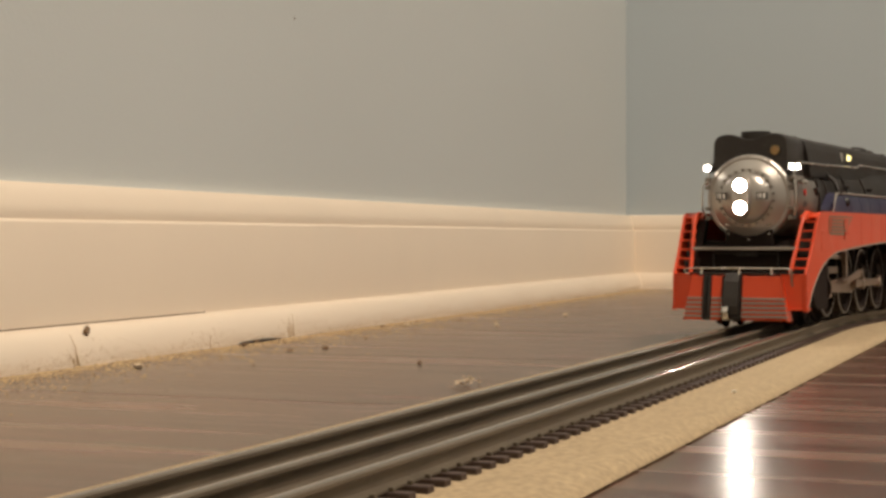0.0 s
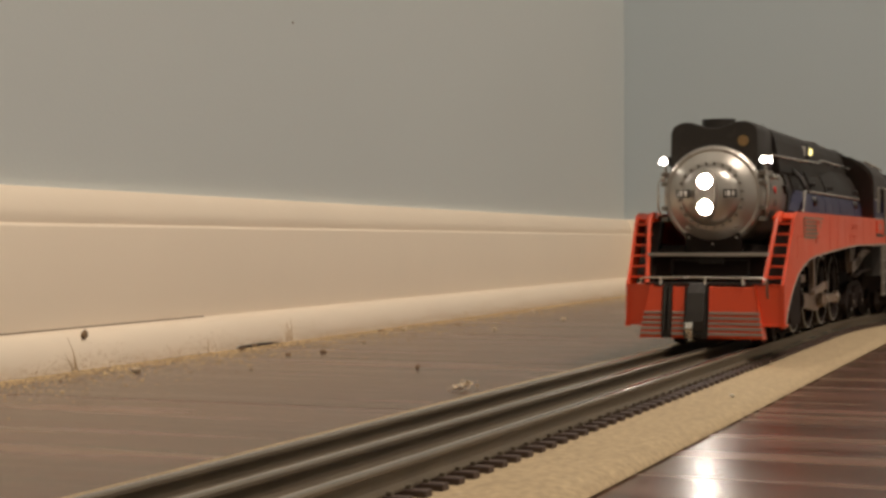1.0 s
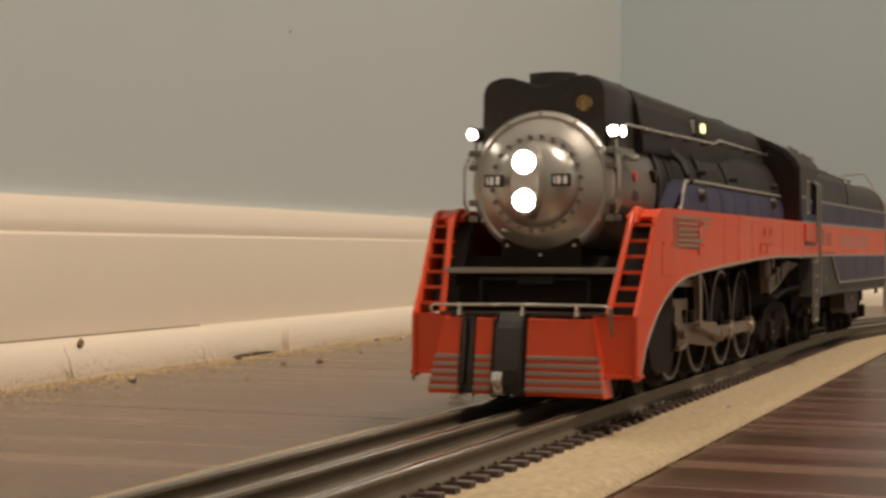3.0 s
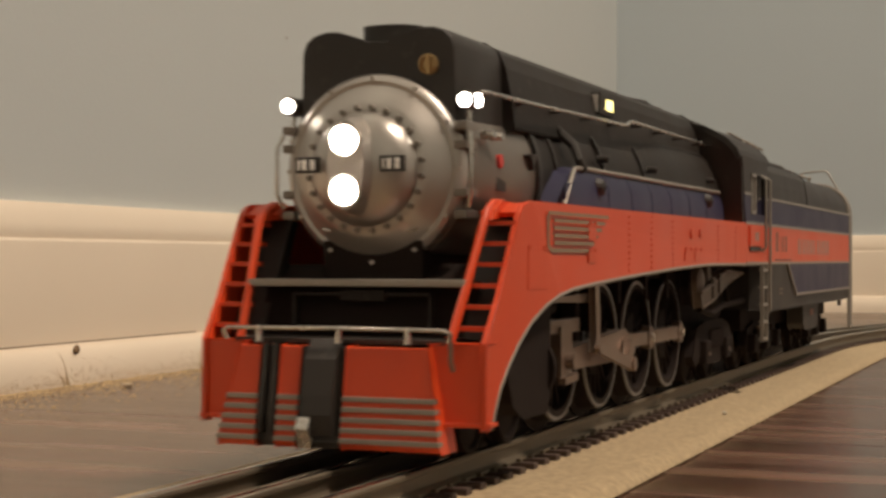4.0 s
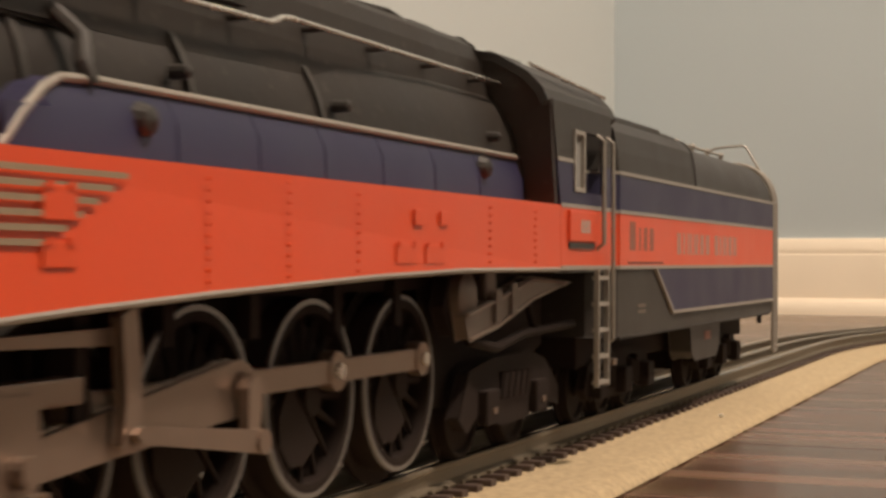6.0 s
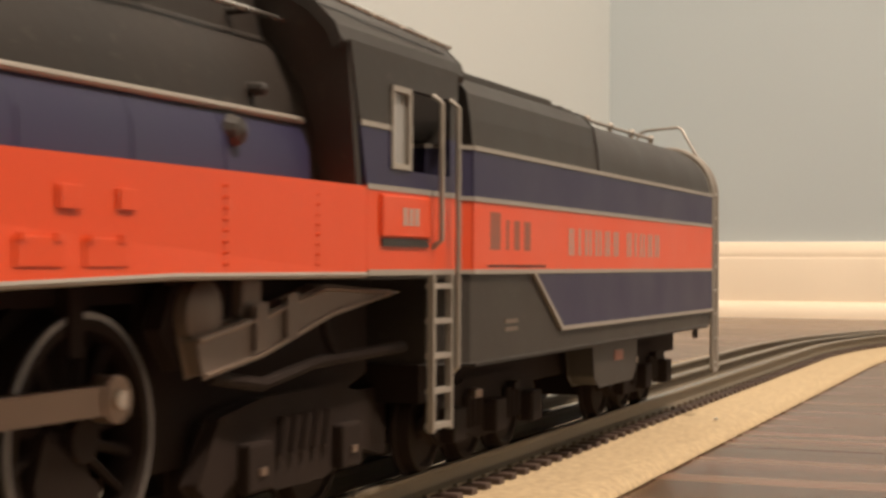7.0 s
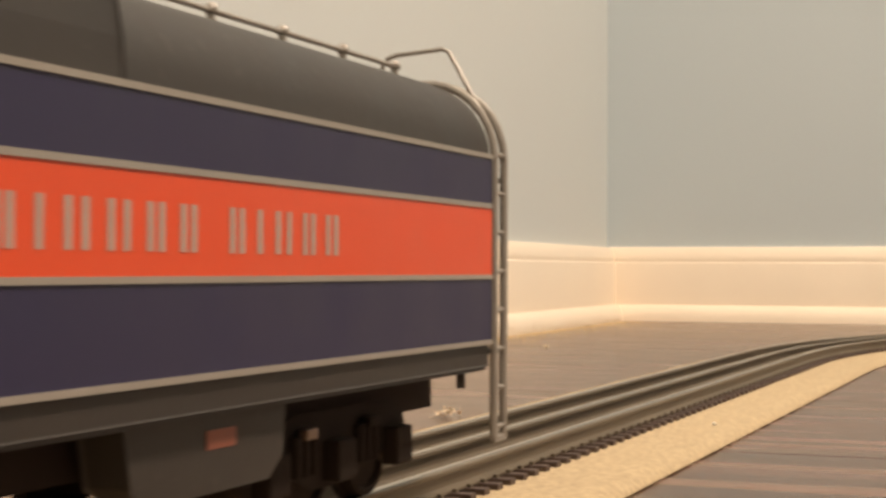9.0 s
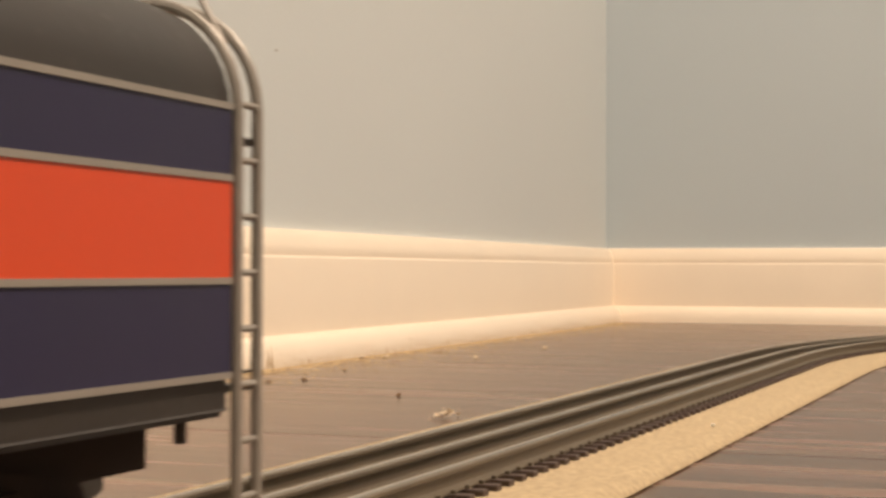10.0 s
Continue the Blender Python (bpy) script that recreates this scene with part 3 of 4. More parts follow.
for side in (-1, 1):
    nb = part("number_board", box(117, 131, side * 17.0, side * 20.6, 81.2, 87.0), BLACK, loco, "black number board lit from inside", 0.3)
    part("lit_panel", box(121.2, 130, side * 20.5, side * 20.75, 82.0, 86.0), BLACK, nb)
    for x, wide in ((122.2, 0.7), (124.0, 1.7), (126.9, 1.7)):
        part("lit_bar", box(x, x + wide, side * 20.7, side * 20.95, 82.5, 85.4), BOARD, nb, "glowing yellow bar")
    part("board_front", box(116.7, 117.1, side * 18.0, side * 20.0, 81.8, 86.4), WHITE, nb)
    rails_ = [(19, 76.8), (60, 77.3), (98, 78.0), (134, 78.6), (138, 79.9), (141, 80.2), (180, 80.2), (243, 80.2)]
    hrl = part("boiler_handrail", tube([(x, side * 23.2, z + 0.5) for x, z in rails_], 0.5), CHROME, loco, "bright long handrail", 0, True)
    for x in (24, 48, 74, 100, 126, 152, 178, 204, 230):
        z = np.interp(x, [r_[0] for r_ in rails_], [r_[1] for r_ in rails_])
        part("rail_post", rod((x, side * 19, z + 0.3), (x, side * 23.6, z + 0.5), 0.6, 8), BLACK, hrl)
    # blue lower boiler jacket with its silver line
    jk = part("blue_jacket", loft([[(x, side * y, z) for y, z in ((20, 53.5), (28.6, 53.5), (28.2, 60), (26.4, zt), (20, zt + 1.4))] for x, zt in ((61, 55.0), (65, 58.6), (70, 62.0), (74, 63.4), (82, 64.0), (241, 64.3))]), BLUE, loco, "dark blue boiler jacket panel", 0, True)
    part("jacket_line", tube([(60.4, side * 28.2, 54.8), (64.5, side * 28.0, 58.8), (69.6, side * 27.4, 62.4), (73.6, side * 26.8, 63.9), (82, side * 26.7, 64.3), (241, side * 26.9, 64.6)], 0.6), SILVER, jk, "silver line", 0, True)
    for x in (98, 121, 143, 166, 190, 214):
        part("jacket_seam", tube([(x, side * 28.62, 53.6), (x, side * 28.22, 60), (x, side * 26.5, 63.8)], 0.14, 6), BLUE, jk)
    for x, z in ((90, 60), (217, 61.0)):
        part("jacket_valve", revolve_y([(side * 27.6, 2.6), (side * 29.4, 1.8), (side * 30.0, 0.3)], x, z, 12), BLACK, jk)
    # pipes and casings higher on the boiler
    part("sand_dome_pipe", tube([(80, side * 18, 76), (82, side * 24, 70), (79, side * 26.4, 66), (80, side * 27, 63.6)], 1.2), BLACK, loco, "black bent pipe", 0, True)
    for x in (104, 156, 226):
        part("washout_plug", revolve_y([(side * 23.6, 1.2), (side * 26.4 if x < 170 else side * 28.2, 1.0), (side * 26.8 if x < 170 else side * 28.7, 0.3)], x, 68, 10), BLACK, loco)

# things on the roofline
for x in (150, 168):
    part("turret_knob", rod((x, 0, 90), (x, 0, 93), 1.3, 10, 0.9), BLACK, loco)
part("antenna_pipe", tube([(196, -6, 90), (197, -6, 93.4), (214, -8, 93.6), (220, -9, 92.2)], 0.6), BLACK, loco, "", 0, True)
part("roof_dome", revolve_x([(228, 2), (230, 4.4), (240, 4.4), (242, 2)], -5, 90, 16), BLACK, loco, "", 0, True)

# cab
CAB = [(-34, 40.7), (-34, 77), (-33, 79.6), (-29.4, 83.2), (-22.6, 87.0), (-12, 89.4), (12, 89.4), (22.6, 87.0), (29.4, 83.2), (33, 79.6), (34, 77), (34, 40.7)]
cab_rake = lambda z: 249.4 - max(0.0, z - 55.0) * 0.30
part("cab_front", loft([[(cab_rake(z) + d, y * 0.995, z) for y, z in CAB] for d in (0.0, 1.8)]), BLACK, loco, "black cab front wall, raked forward")
roof = CAB[1:-1]
inner = [(y * 0.965, z - 1.2) for y, z in roof][::-1]
part("cab_roof", extrude_x(roof + inner, 240, 295), BLACK, loco, "black arched cab roof", 0.2)
part("roof_hatch", box(262, 280, -9, 9, 89.2, 91.2), BLACK, loco, "", 0.3)
for y in (-12, 10):
    part("roof_vent", box(266, 288, y, y + 2, 88.6, 91.6), BLACK, loco, "", 0.3)
for side in (-1, 1):
    cs = part("cab_side", slab([(247.2, 64.8), (243.4, 77.4), (291, 77.4), (291, 72), (259.5, 72), (259.5, 64.8)], side * 32.6, side * 34.2), BLACK, loco, "cab side with sliding window")
    part("blue_band", slab([(250, 54.6), (247.2, 64.8), (259.5, 64.8), (259.5, 58), (287, 58), (287, 64.8), (291, 64.8), (291, 54.6)], side * 32.6, side * 34.2), BLUE, cs, "dark blue band")
    part("rear_post", box(287, 291, side * 32.6, side * 34.2, 64.8, 72), BLACK, cs)
    part("orange_band", box(250, 291, side * 32.6, side * 34.25, 40.7, 54.6), ORANGE, cs, "orange band", 0.1)
    part("line", box(247.4, 259.5, side * 34.15, side * 34.4, 64.3, 65.2), SILVER, cs)
    part("line", box(250, 291, side * 34.15, side * 34.4, 54.2, 55.1), SILVER, cs)
    part("line", box(250, 291, side * 33.0, side * 34.5, 40.2, 41.2), SILVER, cs)
    wf = bmesh.new()
    for a in ((259.5, 260.5, 58, 72), (266.8, 268, 58, 72), (259.5, 268, 58, 59), (259.5, 268, 71, 72)):
        add_box(wf, a[0], a[1], side * 33.0, side * 34.6, a[2], a[3])
    win = part("cab_window", wf, SILVER, cs, "grey framed sliding window")
    part("armrest", box(255.0, 276.5, side * 33.8, side * 34.9, 46.6, 53.6), ORANGE, cs, "orange arm-rest box with a number", 0.3)
    # Shadow under the arm-rest, drawn as a black strip
    part("shadow_slot", box(255.5, 276, side * 33.9, side * 34.6, 45.0, 46.4), BLACK, cs)
    for k in range(3):
        part("digit_bar", box(263.5 + k * 2.6, 265.1 + k * 2.6, side * 34.85, side * 35.0, 48.6, 51.6), GREY, cs)
    part("pane", box(260.5, 266.8, side * 33.3, side * 33.7, 59, 71), GLASS, win, "dusty grey pane")
    for x, z0, z1 in ((278.4, 45, 72), (286.6, 22, 72)):
        g = part("cab_grab_rail", tube([(x, side * 34.2, z0), (x, side * 36.0, z0 + 1.4), (x, side * 36.0, z1 - 1.4), (x, side * 34.2, z1)], 0.55), SILVER, loco, "grey vertical grab rail", 0, True)
    lt = bmesh.new()
    for x in (276.8, 285.4):
        add_box(lt, x - 0.5, x + 0.5, side * 34.2, side * 35.4, 12.4, 40.2)
    cl = part("cab_ladder", lt, SILVER, loco, "grey cab ladder")
    for k in range(5):
        z = 13.4 + k * 6.2
        part("rung", box(276.8, 285.4, side * 33.6, side * 35.4, z - 0.45, z + 0.45), SILVER, cl)
    part("gutter_rail", tube([(240, side * 30.2, 84.8), (258, side * 31.4, 83.6), (291, side * 32.4, 82.2)], 0.5), CHROME, loco, "bright roof rail", 0, True)
part("cab_floor", box(249, 296, -33, 33, 39.5, 41), BLACK, loco)
part("backhead", box(251, 256, -25, 25, 41, 82), BLACK, loco)

# frame and running gear
part("main_frame", box(14, 288, -11.5, 11.5, 10, 46), RUNNING, loco, "black main frame")
part("frame_plate", box(58, 250, -20, 20, 36.5, 46), RUNNING, loco)
part("ash_pan", slab([(206, 12), (206, 40), (250, 40), (286, 40), (286, 22), (250, 12)], -18, 18), RUNNING, loco)
for side in (-1, 1):
    part("cylinder_block", slab([(18, 12), (14, 20), (20, 27), (32, 32), (42, 33), (42, 12), (40, 9), (24, 9)], side * 12, side * 30.5), RUNNING, loco, "black cylinder block behind the skirt", 0.8)
    cyl = part("cylinder_cover", revolve_x([(41, 8.0), (43, 8.0), (45, 5), (46, 4.8)], side * 24, 17.8, 24), RUNNING, loco, "", 0, True)
    part("piston_rod", rod((44, side * 24, 17.8), (66, side * 24, 17.8), 0.9, 10), STEEL, cyl, "", 0, True)
    part("valve_chest", revolve_x([(41, 4.6), (44, 4.6), (46, 2.4), (62, 2.0)], side * 24, 31, 20), RUNNING, loco, "", 0, True)
    gb = part("crosshead_guide", box(52, 80, side * 22.6, side * 26.2, 24.4, 27.8), STEEL, loco, "steel crosshead guide bar", 0.35)
    part("guide_end", box(79, 82, side * 21.0, side * 25.4, 22, 36), RUNNING, gb)
    part("guide_yoke", slab([(89, 28), (89, 38), (93, 38), (92.4, 28), (93, 24), (90.6, 24)], side * 22, side * 26), RUNNING, loco, "", 0.3)
    part("radius_rod", slab([(58, 32.0), (58, 33.2), (88, 33.6), (88, 31.2)], side * 25.4, side * 26.8), STEEL, loco, "dull steel radius rod")
    part("expansion_link", slab([(84.6, 35), (87.4, 36), (88.6, 29), (88.2, 22), (87, 18.4), (84.6, 18.8), (85.6, 24)], side * 27.0, side * 28.8), STEEL, loco, "curved steel expansion link", 0.3)
    for x in (105, 130, 160, 186):
        part("hanger", box(x, x + 3, side * 19.5, side * 22, 30, 40), RUNNING, loco)
    # sloping injector casing and pipes below the cab
    part("injector_plate", slab([(206, 39), (272, 39), (271, 36.4), (254, 35.2), (222, 28.2), (208, 27.2), (203, 33)], side * 22.0, side * 25.0), RUNNING, loco, "black firebox side plate", 0.4)
    cold = part("cooler_box", slab([(207, 31.6), (228, 34.6), (247, 38.4), (273, 37.0), (250, 34.0), (226, 28.6), (209, 26.4)], side * 25.2, side * 28.2), PLATE, loco, "dull grey slanting cooler box", 0.5)
    part("box_edge", tube([(207, side * 28.3, 31.4), (228, side * 28.3, 34.4), (247, side * 28.3, 38.2), (273, side * 28.3, 37.2)], 0.45), STEEL, cold, "", 0, True)
    part("box_edge", tube([(209, side * 28.3, 26.6), (226, side * 28.3, 28.8), (250, side * 28.3, 34.2), (273, side * 28.3, 36.8)], 0.35), STEEL, cold, "", 0, True)
    for x in (223.0, 233.0):
        part("box_strap", slab([(x, 27.4 + (x - 209) * 0.14), (x + 3.0, 27.8 + (x - 209) * 0.14), (x + 3.0, 36.2 + (x - 223) * 0.12), (x, 35.8 + (x - 223) * 0.12)], side * 28.0, side * 28.9), PLATE, cold, "", 0.3)
    part("pump_body", revolve_y([(side * 22, 5.0), (side * 27.0, 5.0), (side * 27.8, 3.6), (side * 28.0, 0.4)], 211, 35.0, 20), PLATE, loco, "dull grey round pump", 0, True)
    part("pump_body", box(222, 228, side * 24.6, side * 27.0, 34.0, 40.0), PLATE, loco, "", 0.6)
    part("injector_pipe", tube([(214, side * 26, 26), (228, side * 27, 24), (246, side * 27, 26.4), (282, side * 27, 27.2)], 1.1), RUNNING, loco, "", 0, True)
    part("drain_pipe", tube([(250, side * 26, 38), (250, side * 27, 31), (254, side * 27, 26)], 0.9), RUNNING, loco, "", 0, True)
    tf = part("trailing_truck_frame", slab([(216, 10), (222, 19), (236, 21), (262, 21), (272, 19), (282, 12), (282, 8), (268, 11), (258, 7), (240, 7), (228, 11), (220, 7)], side * 20.5, side * 23.5), RUNNING, loco, "black trailing truck side frame", 0.5)
    for x in (231, 264):
        part("journal_box", box(x - 4, x + 4, side * 23, side * 25.6, 7.5, 15), RUNNING, tf, "", 0.6)
        part("journal_cap", box(x - 1.0, x + 1.0, side * 25.5, side * 26.0, 10.0, 11.2), STEEL, tf)
    for x in (240, 244, 248, 252, 256):
        part("spring_leaf", tube([(x, side * 24, 12), (x + 1, side * 24.4, 18)], 0.9, 6), RUNNING, tf)

drivers, small_wheels = [], []
DRIVER_X, DRIVER_R, CRANK, AXLE_Z = (77.4, 115.0, 152.6, 190.2), 16.8, 6.2, 19.2
for side in (-1, 1):
    for x in DRIVER_X:
        drivers.append((side, x, spoked_wheel("driving_wheel", loco, x, AXLE_Z, DRIVER_R, side * 21.4, 5.0, 16, "black spoked driving wheel", CRANK)))
    for x in (26, 50):
        small_wheels.append((loco, x, 8.4, side * 18.2, solid_wheel(loco, x, 8.4, 8.4, side * 18.2), 8.4))
    for x in (231, 264):
        small_wheels.append((loco, x, 10.4, side * 18.2, solid_wheel(loco, x, 10.4, 10.4, side * 18.2), 10.4))

# rods; each is built about the crank pin of the second driver
rods = []


def bossed(x0, x1, half, y0, y1, bosses):
    bm = bmesh.new()
    add_box(bm, x0, x1, y0, y1, -half, half)
    for x, r in bosses:
        add_rod(bm, (x, y0 - 0.3 * (1 if y0 < y1 else -1), 0), (x, y1 + 0.3 * (1 if y0 < y1 else -1), 0), r, 16)
    return bm


for side in (-1, 1):
    sr = part("side_rod", bossed(-37.6, 75.2, 1.9, side * 21.9, side * 23.9, [(-37.6, 3.2), (0, 3.8), (37.6, 3.4), (75.2, 3.2)]), STEEL, loco, "dull steel side rod")
    for x in (-37.6, 37.6, 75.2):
        part("pin_cap", rod((x, side * 23.9, 0), (x, side * 25.0, 0), 1.4, 10), CHROME, sr)
    mr = part("main_rod", slab([(0, -3.8), (2.8, -2.6), (3.8, 0), (2.8, 2.6), (0, 4.0), (-49, 2.4), (-54, 2.6), (-56.4, 0), (-54, -2.4), (-49, -2.2)], side * 24.2, side * 26.4), STEEL, loco, "dull steel tapered main rod", 0.3)
    part("rod_end", rod((0, side * 23.6, 0), (0, side * 27.4, 0), 2.4, 14), STEEL, mr)
    ch = part("crosshead", slab([(-4.5, -3.6), (-4.5, 8.2), (3.5, 8.2), (4.5, 2), (3.2, -3.6)], side * 22.2, side * 26.8), STEEL, loco, "steel crosshead block", 0.4)
    part("crosshead_pin", rod((0, side * 26.6, 0), (0, side * 29.0, 0), 1.9, 12), STEEL, ch)
    part("union_link", slab([(-6, -5.2), (-6, -3.6), (4, -2.8), (4, -4.6)], side * 26.6, side * 28.4), STEEL, ch)
    er = part("eccentric_rod", slab([(-32, -0.9), (-33.2, 0), (-32, 1.0), (0, 1.5), (1.5, 0), (0, -1.5)], side * 28.9, side * 30.3), STEEL, loco, "thin steel eccentric rod", 0.2)
    part("rod_end", rod((0, side * 28.6, 0), (0, side * 30.8, 0), 1.9, 12), STEEL, er)
    ec = part("eccentric_crank", slab([(-2.1, 0), (-1.5, 7.4), (0, 9.0), (1.5, 7.4), (2.1, 0), (0, -2.1)], side * 27.2, side * 28.8), STEEL, loco, "small steel crank arm", 0.2)
    rods.append((side, sr, mr, ch, er, ec))

# ---- tender: x back from the pilot too, about its own middle ----
TX = 405.0
tender = thing("tender", "streamlined model tender in blue, orange and black behind the locomotive", "tender")


def q(x):
    return x - TX


T0, T1 = 300.0, 519.5
FRONT = 293.0


def tank_plan(grow, z0, z1, x1=T1):
    """A prism over the tank's plan, with its two front corners cut away."""
    w = 33.4 + grow
    plan = [(q(FRONT) - grow, -27.0), (q(FRONT + 2.4) - grow, -30.6), (q(FRONT + 7), -w), (q(x1), -w), (q(x1), w), (q(FRONT + 7), w), (q(FRONT + 2.4) - grow, 30.6), (q(FRONT) - grow, 27.0)]
    return loft([[(x, y, z) for x, y in plan] for z in (z0, z1)])


body = part("tank_body", tank_plan(0, 23.2, 64.6), BLACK, tender, "black lower tank body", 0.3)
for nm, z0, z1, mat in (("front_blue_wrap", 54.9, 64.2, BLUE), ("front_orange_wrap", 41.0, 54.3, ORANGE), ("front_line", 63.9, 64.7, SILVER), ("front_line", 54.2, 55.0, SILVER), ("front_line", 40.3, 41.1, SILVER)):
    part(nm, tank_plan(0.35 if mat is not SILVER else 0.7, z0, z1, T0 + 0.1), mat, tender)
# rounded tank top
shoulder = [(-33.4, 64.4)] + [(-33.4 + 14 * (1 - math.cos(radians(a))), 64.4 + 14.6 * math.sin(radians(a))) for a in range(10, 91, 10)]
shoulder = shoulder + [(-y, z) for y, z in shoulder[::-1]]
part("tank_top", loft([[(q(x), y * k, 64.4 + (z - 64.4) * h) for y, z in shoulder] for x, k, h in ((386, 1, 1), (509, 1, 1), (515, 0.998, 0.99), (519, 0.995, 0.965), (520.8, 0.985, 0.92))]), BLACK, tender, "black rounded tank top", 0, True)
bunker = [(-33.4, 64.4), (-32.9, 70), (-32.0, 75.0), (-29.6, 78.0), (-27.4, 78.8), (27.4, 78.8), (29.6, 78.0), (32.0, 75.0), (32.9, 70), (33.4, 64.4)]
part("coal_bunker", extrude_x([(y, z) for y, z in bunker], q(T0), q(388.6)), BLACK, tender, "black coal bunker casing", 0.4)
part("bunker_slope", slab([(q(FRONT), 64.4), (q(FRONT + 5.5), 76.6), (q(T0 + 3), 77.6), (q(T0 + 3), 64.4)], -30.4, 30.4), BLACK, tender, "", 0.3)
part("bunker_lid", box(q(302), q(376), -25.6, 25.6, 78.6, 81.0), BLACK, tender, "black bunker lid", 0.4)
for y in (-27.0, 25.8):
    part("bunker_rim", box(q(300), q(388), y, y + 1.2, 78.5, 79.6), BLACK, tender)
part("bunker_end", box(q(388), q(391), -24, 24, 74, 81), BLACK, tender, "", 0.5)
for side in (-1, 1):
    y0, y1 = side * 33.2, side * 34.0
    part("upper_blue_band", box(q(T0), q(T1), y0, y1, 54.9, 64.2), BLUE, tender, "dark blue band", 0.1)
    ob_ = part("orange_band", box(q(T0), q(T1), y0, y1 + side * 0.03, 41.0, 54.3), ORANGE, tender, "orange band with grey lettering bars", 0.1)
    part("lower_blue_band", slab([(q(339), 40.3), (q(T1), 40.3), (q(T1), 28.4), (q(359), 28.4)], y0, y1), BLUE, tender, "dark blue band with a slanting front")
    for z in (64.3, 54.6, 40.7):
        part("silver_line", box(q(T0), q(T1), y0, y1 + side * 0.25, z - 0.45, z + 0.45), SILVER, tender, "silver line")
    part("silver_line", box(q(358), q(T1), y0, y1 + side * 0.25, 27.5, 28.4), SILVER, tender, "silver line")
    part("slant_line", slab([(q(336.6), 40.4), (q(338.2), 40.4), (q(359.6), 27.6), (q(357.6), 27.5)], y0, y1 + side * 0.25), SILVER, tender, "silver line")
    yl0, yl1 = y1 - side * 0.1, y1 + side * 0.14
    # lettering bars
    x = 362.4
    for word in ((3.8, 1.4, 4.8, 4.8, 4.0, 4.0), (4.0, 1.4, 4.8, 4.0, 4.2)):
        for wdt in word:
            stem = 1.35
            part("letter_bar", box(q(x), q(x + stem), yl0, yl1, 44.2, 50.4), GREY, ob_, "grey lettering bar")
            if wdt > 2:
                part("letter_bar", box(q(x + wdt - stem), q(x + wdt), yl0, yl1, 44.2, 50.4), GREY, ob_, "grey lettering bar")
            x += wdt + (4.1 if wdt < 2 else 3.9)
        x += 5.0
    for xx, wdt in ((309.5, 6), (319, 1.8), (324, 3.6), (330.4, 4.2)):
        part("number_bar", box(q(xx), q(xx + wdt), yl0, yl1 - side * 0.1, 45.0, 52.4 if wdt > 5 else 51), NUMBER, ob_, "dark grey number bar")
    part("access_strip", box(q(T0 + 8), q(345), yl0, yl1, 41.6, 42.0), BOILER, ob_)
    part("data_bar", box(q(320), q(328), yl0 - side * 0.6, y1 - side * 0.45, 30.2, 31.0), PLATE, tender)
    part("data_bar", box(q(320), q(328), yl0 - side * 0.6, y1 - side * 0.45, 28.6, 29.4), PLATE, tender)
    # top railing
    tr_ = part("top_railing", tube([(q(391), side * 15, 82.3), (q(525 - 8), side * 15, 82.5)], 0.5), SILVER, tender, "thin grey top railing", 0, True)
    for k in range(6):
        part("railing_post", rod((q(393 + 24.4 * k), side * 15, 78.4), (q(393 + 24.4 * k), side * 15, 83.2), 0.75, 8), SILVER, tr_)
        part("knob", revolve_x([(-1.1, 0.2), (-0.8, 0.8), (0, 1.15), (0.8, 0.8), (1.1, 0.2)], 0, 0, 12), SILVER, tr_, "", 0, True).location = (q(393 + 24.4 * k) / 1000, side * 0.015, 0.0826)
    part("loop_handle", tube([(q(470), side * 12, 78), (q(471), side * 12, 81), (q(480), side * 12, 81.4), (q(482), side * 12, 78)], 0.45), SILVER, tender, "", 0, True)
    # rear ladder wraps over the top
    def climb(x_):
        low = [(x_, side * 33.7, 8.6), (x_, side * 33.7, 36), (x_, side * 33.7, 64.2)]
        return low + [(x_, side * (33.7 - 14.4 * (1 - math.cos(radians(k)))), 64.2 + 15.2 * math.sin(radians(k))) for k in range(12, 97, 12)]

    rl_ = part("rear_ladder", tube(climb(q(521.6)), 0.85), SILVER, tender, "grey ladder curving up over the tank corner", 0, True)
    part("stile", tube(climb(q(527.4)), 0.85), SILVER, rl_, "", 0, True)
    for k in range(8):
        z = 11.0 + k * 7.7
        part("rung", rod((q(521.6), side * 33.7, z), (q(527.4), side * 33.7, z), 0.5, 8), SILVER, rl_)
    part("ladder_foot", box(q(521.0), q(528.0), side * 33.1, side * 34.3, 8.0, 9.2), SILVER, rl_)
    for z in (26, 60):
        part("ladder_bracket", box(q(518), q(527.4), side * 31.6, side * 33.2, z - 0.5, z + 0.5), BLACK, rl_)
    part("ladder_hoop", tube([(q(524.5), side * 8.0, 78), (q(524.5), side * 8.2, 83.6), (q(524.5), side * 9.4, 85.4), (q(524.5), side * 11.4, 86.0), (q(524.5), side * 21.4, 86.8), (q(524.5), side * 22.8, 86.2), (q(524.5), side * 30.0, 73.6)], 0.48), SILVER, tender, "thin bent grab hoop", 0, True)
    # underframe
    part("sill", box(q(T0 + 4), q(T1 - 1), side * 28, side * 33.0, 22.4, 24), BLACK, tender)
    part("side_tank", slab([(q(393), 23), (q(395), 14.5), (q(399), 12.2), (q(431), 12.2), (q(435), 15), (q(436), 23)], side * 24, side * 31), BLACK, tender, "black under-floor tank", 0.6)
    part("tank_label", box(q(413), q(421), side * 30.9, side * 31.2, 17.6, 20.2), NUMBER, tender)
    part("rear_step", rod((q(513), side * 30, 19.2), (q(513), side * 30, 23), 0.9, 8), BLACK, tender)
